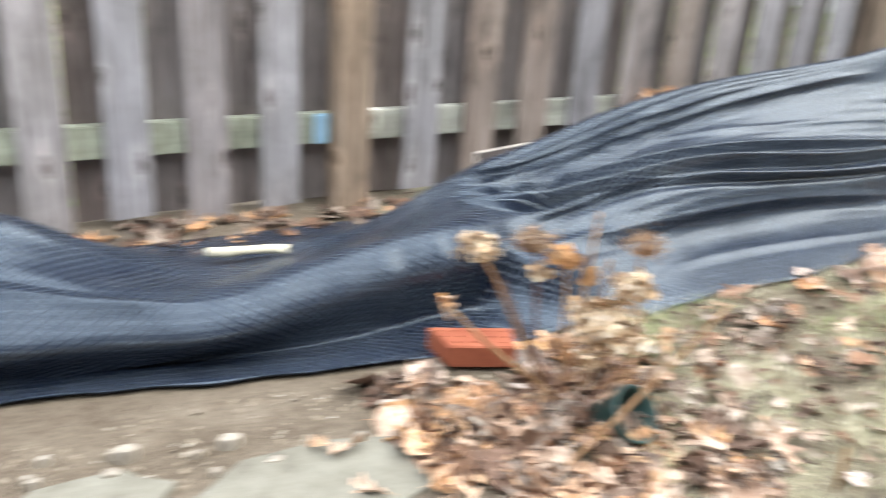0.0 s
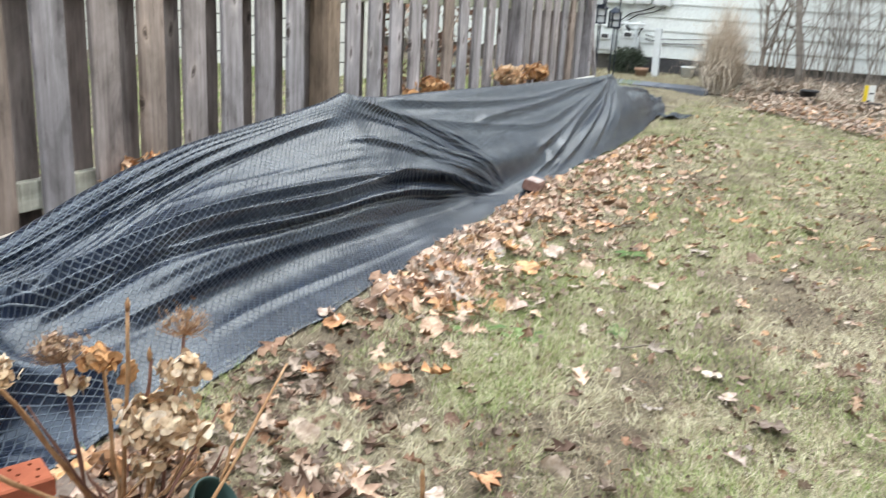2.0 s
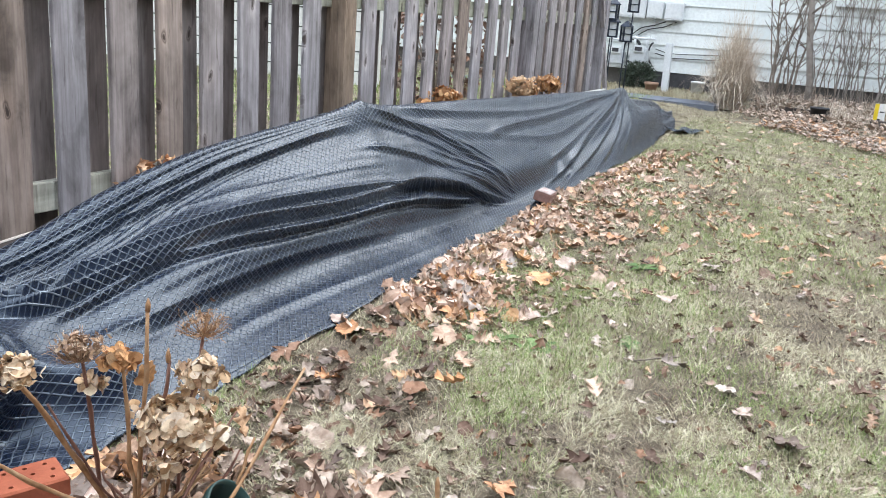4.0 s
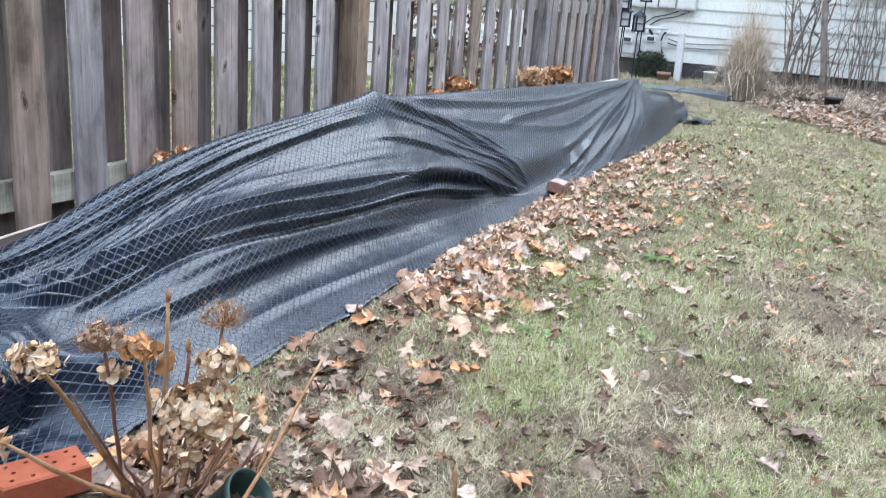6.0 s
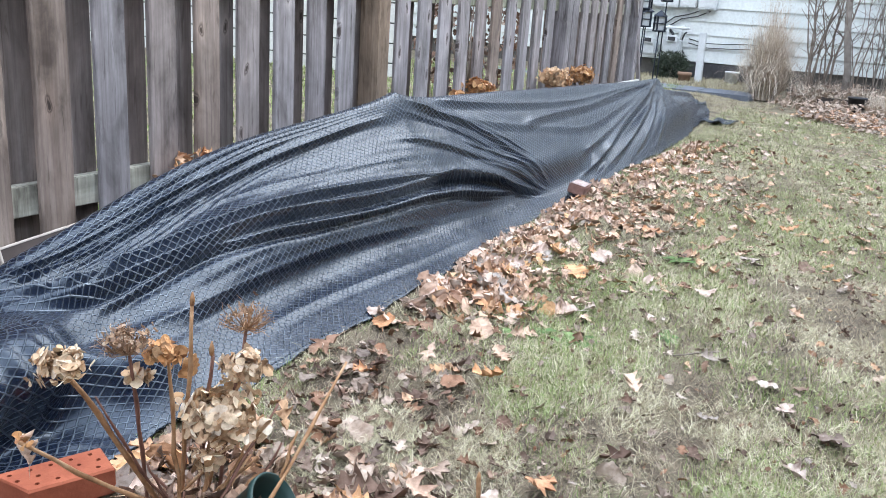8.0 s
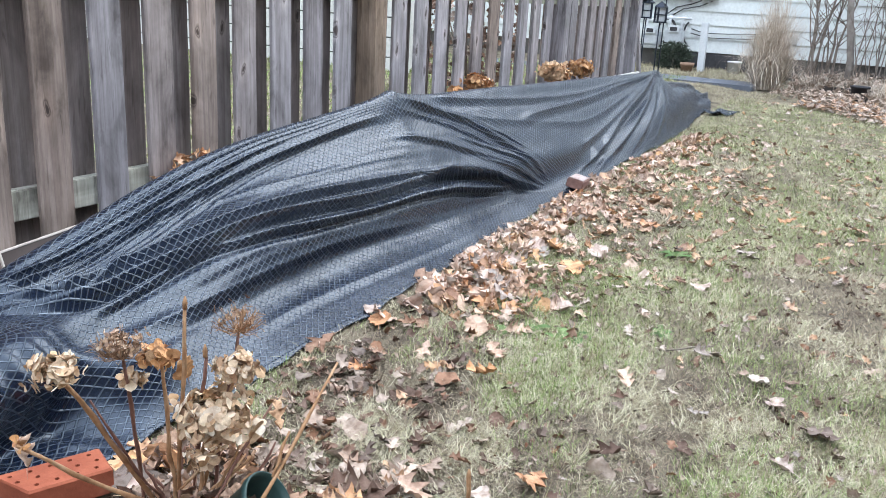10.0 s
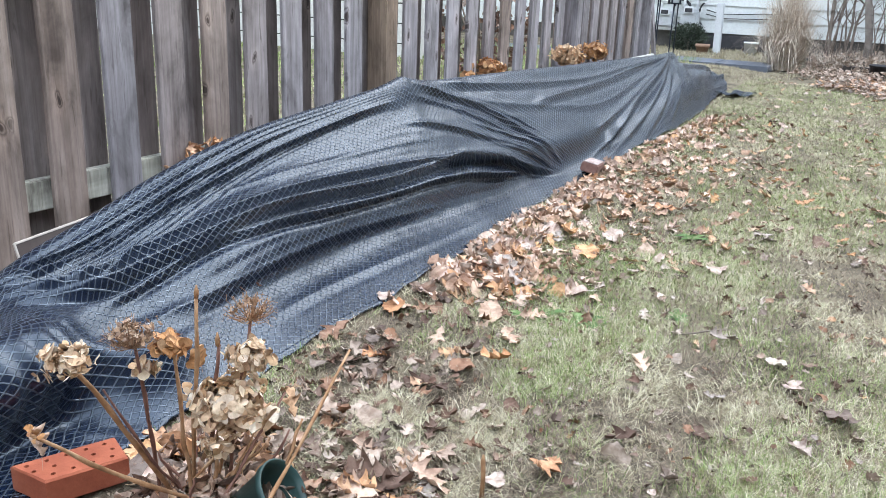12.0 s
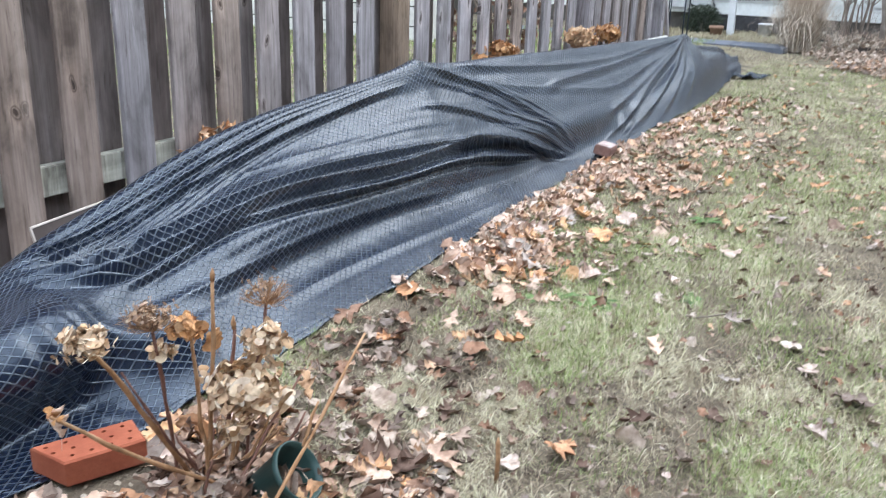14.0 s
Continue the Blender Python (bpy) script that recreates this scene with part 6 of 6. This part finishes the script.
sapling = thing("sapling", "slim grey tree trunk in front of the house", "tree", (11.0, -1.5, GROUND))
part("trunk", tube([(0.02, -0.05, -0.1), (0.0, -0.03, 0.4), (0.0, 0.06, 0.9), (0.02, 0.13, 1.5), (0.0, 0.2, 2.4)], [0.05, 0.044, 0.04, 0.037, 0.032], 12), bark_grey, sapling, smooth=True)
for k in range(6):
    r_ = random.Random(90 + k)
    z = 1.2 + 0.2 * k
    part("limb", tube([(0, 0.12, z), (r_.uniform(-0.2, 0.2), 0.12 + r_.uniform(-0.4, 0.4), z + 0.3), (r_.uniform(-0.3, 0.3), 0.12 + r_.uniform(-0.7, 0.7), z + 0.8)], [0.018, 0.012, 0.005], 6), bark_grey, sapling, smooth=True)

# litter and old leaves under the shrubs
rnd = random.Random(77)
spots = []
for _ in range(2200):
    x, y = rnd.uniform(9.0, 11.9), rnd.uniform(-4.2, -0.95)
    spots.append((x, y, GROUND + rnd.uniform(0.0, 0.09) * (1 + (x > 10)), rnd.uniform(0, 6.28), rnd.gauss(0, 0.5), rnd.gauss(0, 0.5), rnd.uniform(0.5, 1.0), rnd.randrange(12)))
ob = new("bed_litter", scatter_mesh("bed_litter", FINE_LEAVES, spots, leaf_old))
tagged(ob, "brown leaf litter in the planting bed", "leaf litter", kind="stuff")


rng = np.random.default_rng(31)
sx, sy = rng.uniform(10.2, 11.95, 9000), rng.uniform(-5.0, -0.95, 9000)
blades("dry_stubble", "tan stubble of dead perennials in the planting bed", sx, sy, rng.uniform(0.06, 0.3, 9000), rng.uniform(0.003, 0.007, 9000), rng.normal(0.5, 0.3, 9000), dry_reed, 32)


def evergreen(at, rx, rz, seed):
    bush = thing("evergreen_shrub", "small rounded dark green evergreen shrub by the wall", "shrub", at)
    part("trunk", tube([(0, 0, -0.02), (0, 0.01, 0.15), (0.01, 0, rz)], [0.02, 0.016, 0.008], 7), twig_brown, bush, smooth=True)
    r = random.Random(seed)
    v, f = [], []
    for _ in range(3600):
        d = Vector((r.gauss(0, 1), r.gauss(0, 1), r.gauss(0, 1))).normalized()
        lump = 1 + 0.18 * math.sin(5 * d.x + seed) * math.cos(4 * d.y) + 0.1 * math.sin(9 * d.z)
        c = Vector((d.x * rx, d.y * rx, rz + d.z * rz)) * 1.0
        c = Vector((c.x * lump, c.y * lump, max(0.02, c.z * (0.9 + 0.1 * lump)))) * 1.0
        c = Vector((0, 0, rz)).lerp(c, r.uniform(0.6, 1.05))
        u = (d + Vector((r.gauss(0, 0.6), r.gauss(0, 0.6), r.gauss(0.3, 0.6)))).normalized() * r.uniform(0.02, 0.05)
        w = u.cross(Vector((r.gauss(0, 1), r.gauss(0, 1), r.gauss(0, 1)))).normalized() * 0.009
        n = len(v)
        v += [c - w, c + w, c + u]
        f.append((n, n + 1, n + 2))
    mesh_part("foliage", v, f, needle_green, bush)


evergreen((11.45, 0.78, GROUND - 0.01), 0.24, 0.215, 5)

clay_pot = thing("clay_pot", "small terracotta pot by the shrub", "pot", (11.1, 0.5, GROUND))
part("wall", lathe([(0.06, 0), (0.085, 0.14), (0.098, 0.14), (0.098, 0.18), (0.088, 0.18), (0.07, 0.04)], 20), terracotta, clay_pot, smooth=True)

tub = thing("nursery_pot", "black plastic nursery pot sunk in leaves", "pot", (9.75, -1.76, GROUND))
part("wall", lathe([(0.08, -0.02), (0.1, 0.15), (0.108, 0.15), (0.108, 0.17), (0.1, 0.17), (0.085, 0.05)], 20), pot_black, tub, smooth=True)

sign = thing("garden_sign", "small white and yellow plastic sign on a stake", "sign", (9.95, -2.38, GROUND), 8)
part("board", box(-0.006, 0.006, -0.06, 0.06, 0.08, 0.27, 0.003), sign_white, sign)
part("stripe", box(-0.011, -0.007, 0.015, 0.059, 0.082, 0.268), sign_yellow, sign, "yellow printed band")
part("print", box(-0.011, -0.007, -0.045, 0.0, 0.17, 0.185), pipe_dark, sign, "dark printed bar")
part("stake", box(-0.008, 0.008, -0.02, 0.02, -0.1, 0.1, 0.002), pot_black, sign)

for k, (x, y, w, turn) in enumerate(((9.6, -2.75, 0.9, 84), (9.55, -3.6, 0.8, 92), (10.2, -1.6, 0.6, 80))):
    edging = part("edging_timber", box(-w / 2, w / 2, -0.04, 0.04, -0.02, 0.09, 0.008), timber_dark)
    edging.matrix_world = pose(x, y, GROUND + 0.01, 0, 0, turn)
    tagged(edging, "dark weathered edging timber in the planting bed", "timber", "bed edging")
stake = part("garden_stake", box(-0.012, 0.012, -0.012, 0.012, -0.1, 0.5, 0.002), bark_grey)
stake.matrix_world = pose(8.75, -2.62, 0.05, 6, 8, 0)
tagged(stake, "thin grey wooden stake leaning in the leaves", "stake")

white_box = part("white_bucket", lathe([(0.08, 0), (0.095, 0.2), (0.1, 0.2), (0.1, 0.22), (0.09, 0.22)], 20), utility_white, smooth=True)
white_box.location = (11.6, -0.04, GROUND)
tagged(white_box, "small white plastic bucket by the wall", "bucket")


# ---- the neighbour's side, seen between the pickets ----
def build_neighbour():
    near_house = thing("neighbour_house", "cream house with lap siding behind the fence", "house")
    part("wall", box(7.62, 7.9, 3.0, 12.0, -0.2, 5.0), siding_cream, near_house)
    part("corner_trim", box(7.55, 7.63, 2.86, 2.978, -0.1, 4.0, 0.004), siding_cream, near_house, "white corner board")
    # dark sheet behind the joints paints the shadow line under each lap
    part("backing", box(7.6, 7.618, 2.99, 12.0, -0.1, 4.0), foundation_grey, near_house, "dark backing that stands in for shadow lines of the siding")
    for z in np.arange(0.0, 3.6, 0.225):
        part("siding_board", box(7.57, 7.598, 2.98, 12.0, z, z + 0.208, 0.0), siding_cream, near_house)
    r = random.Random(3)
    bush = thing("leafy_shrub", "shrub with red-brown hanging leaves behind the fence", "shrub", (6.4, 1.5, 0))
    for k in range(8):
        a = r.uniform(0, 6.28)
        part("stem", tube([(0, 0, 0), (0.15 * math.cos(a), 0.15 * math.sin(a), 0.5), (0.4 * math.cos(a), 0.4 * math.sin(a), 1.1)], [0.014, 0.01, 0.004], 5), twig_brown, bush, smooth=True)
    spots = []
    for _ in range(420):
        d = Vector((r.gauss(0, 1), r.gauss(0, 1), r.gauss(0, 1))).normalized()
        spots.append((d.x * 0.5, d.y * 0.5, max(0.05, 0.6 + d.z * 0.5), r.uniform(0, 6.28), r.uniform(-1.5, 1.5), r.uniform(-1.5, 1.5), r.uniform(0.6, 1.1), r.randrange(12)))
    ob = new("foliage", scatter_mesh("foliage", LEAVES, spots, leaf_damp))
    ob.parent = bush


build_neighbour()
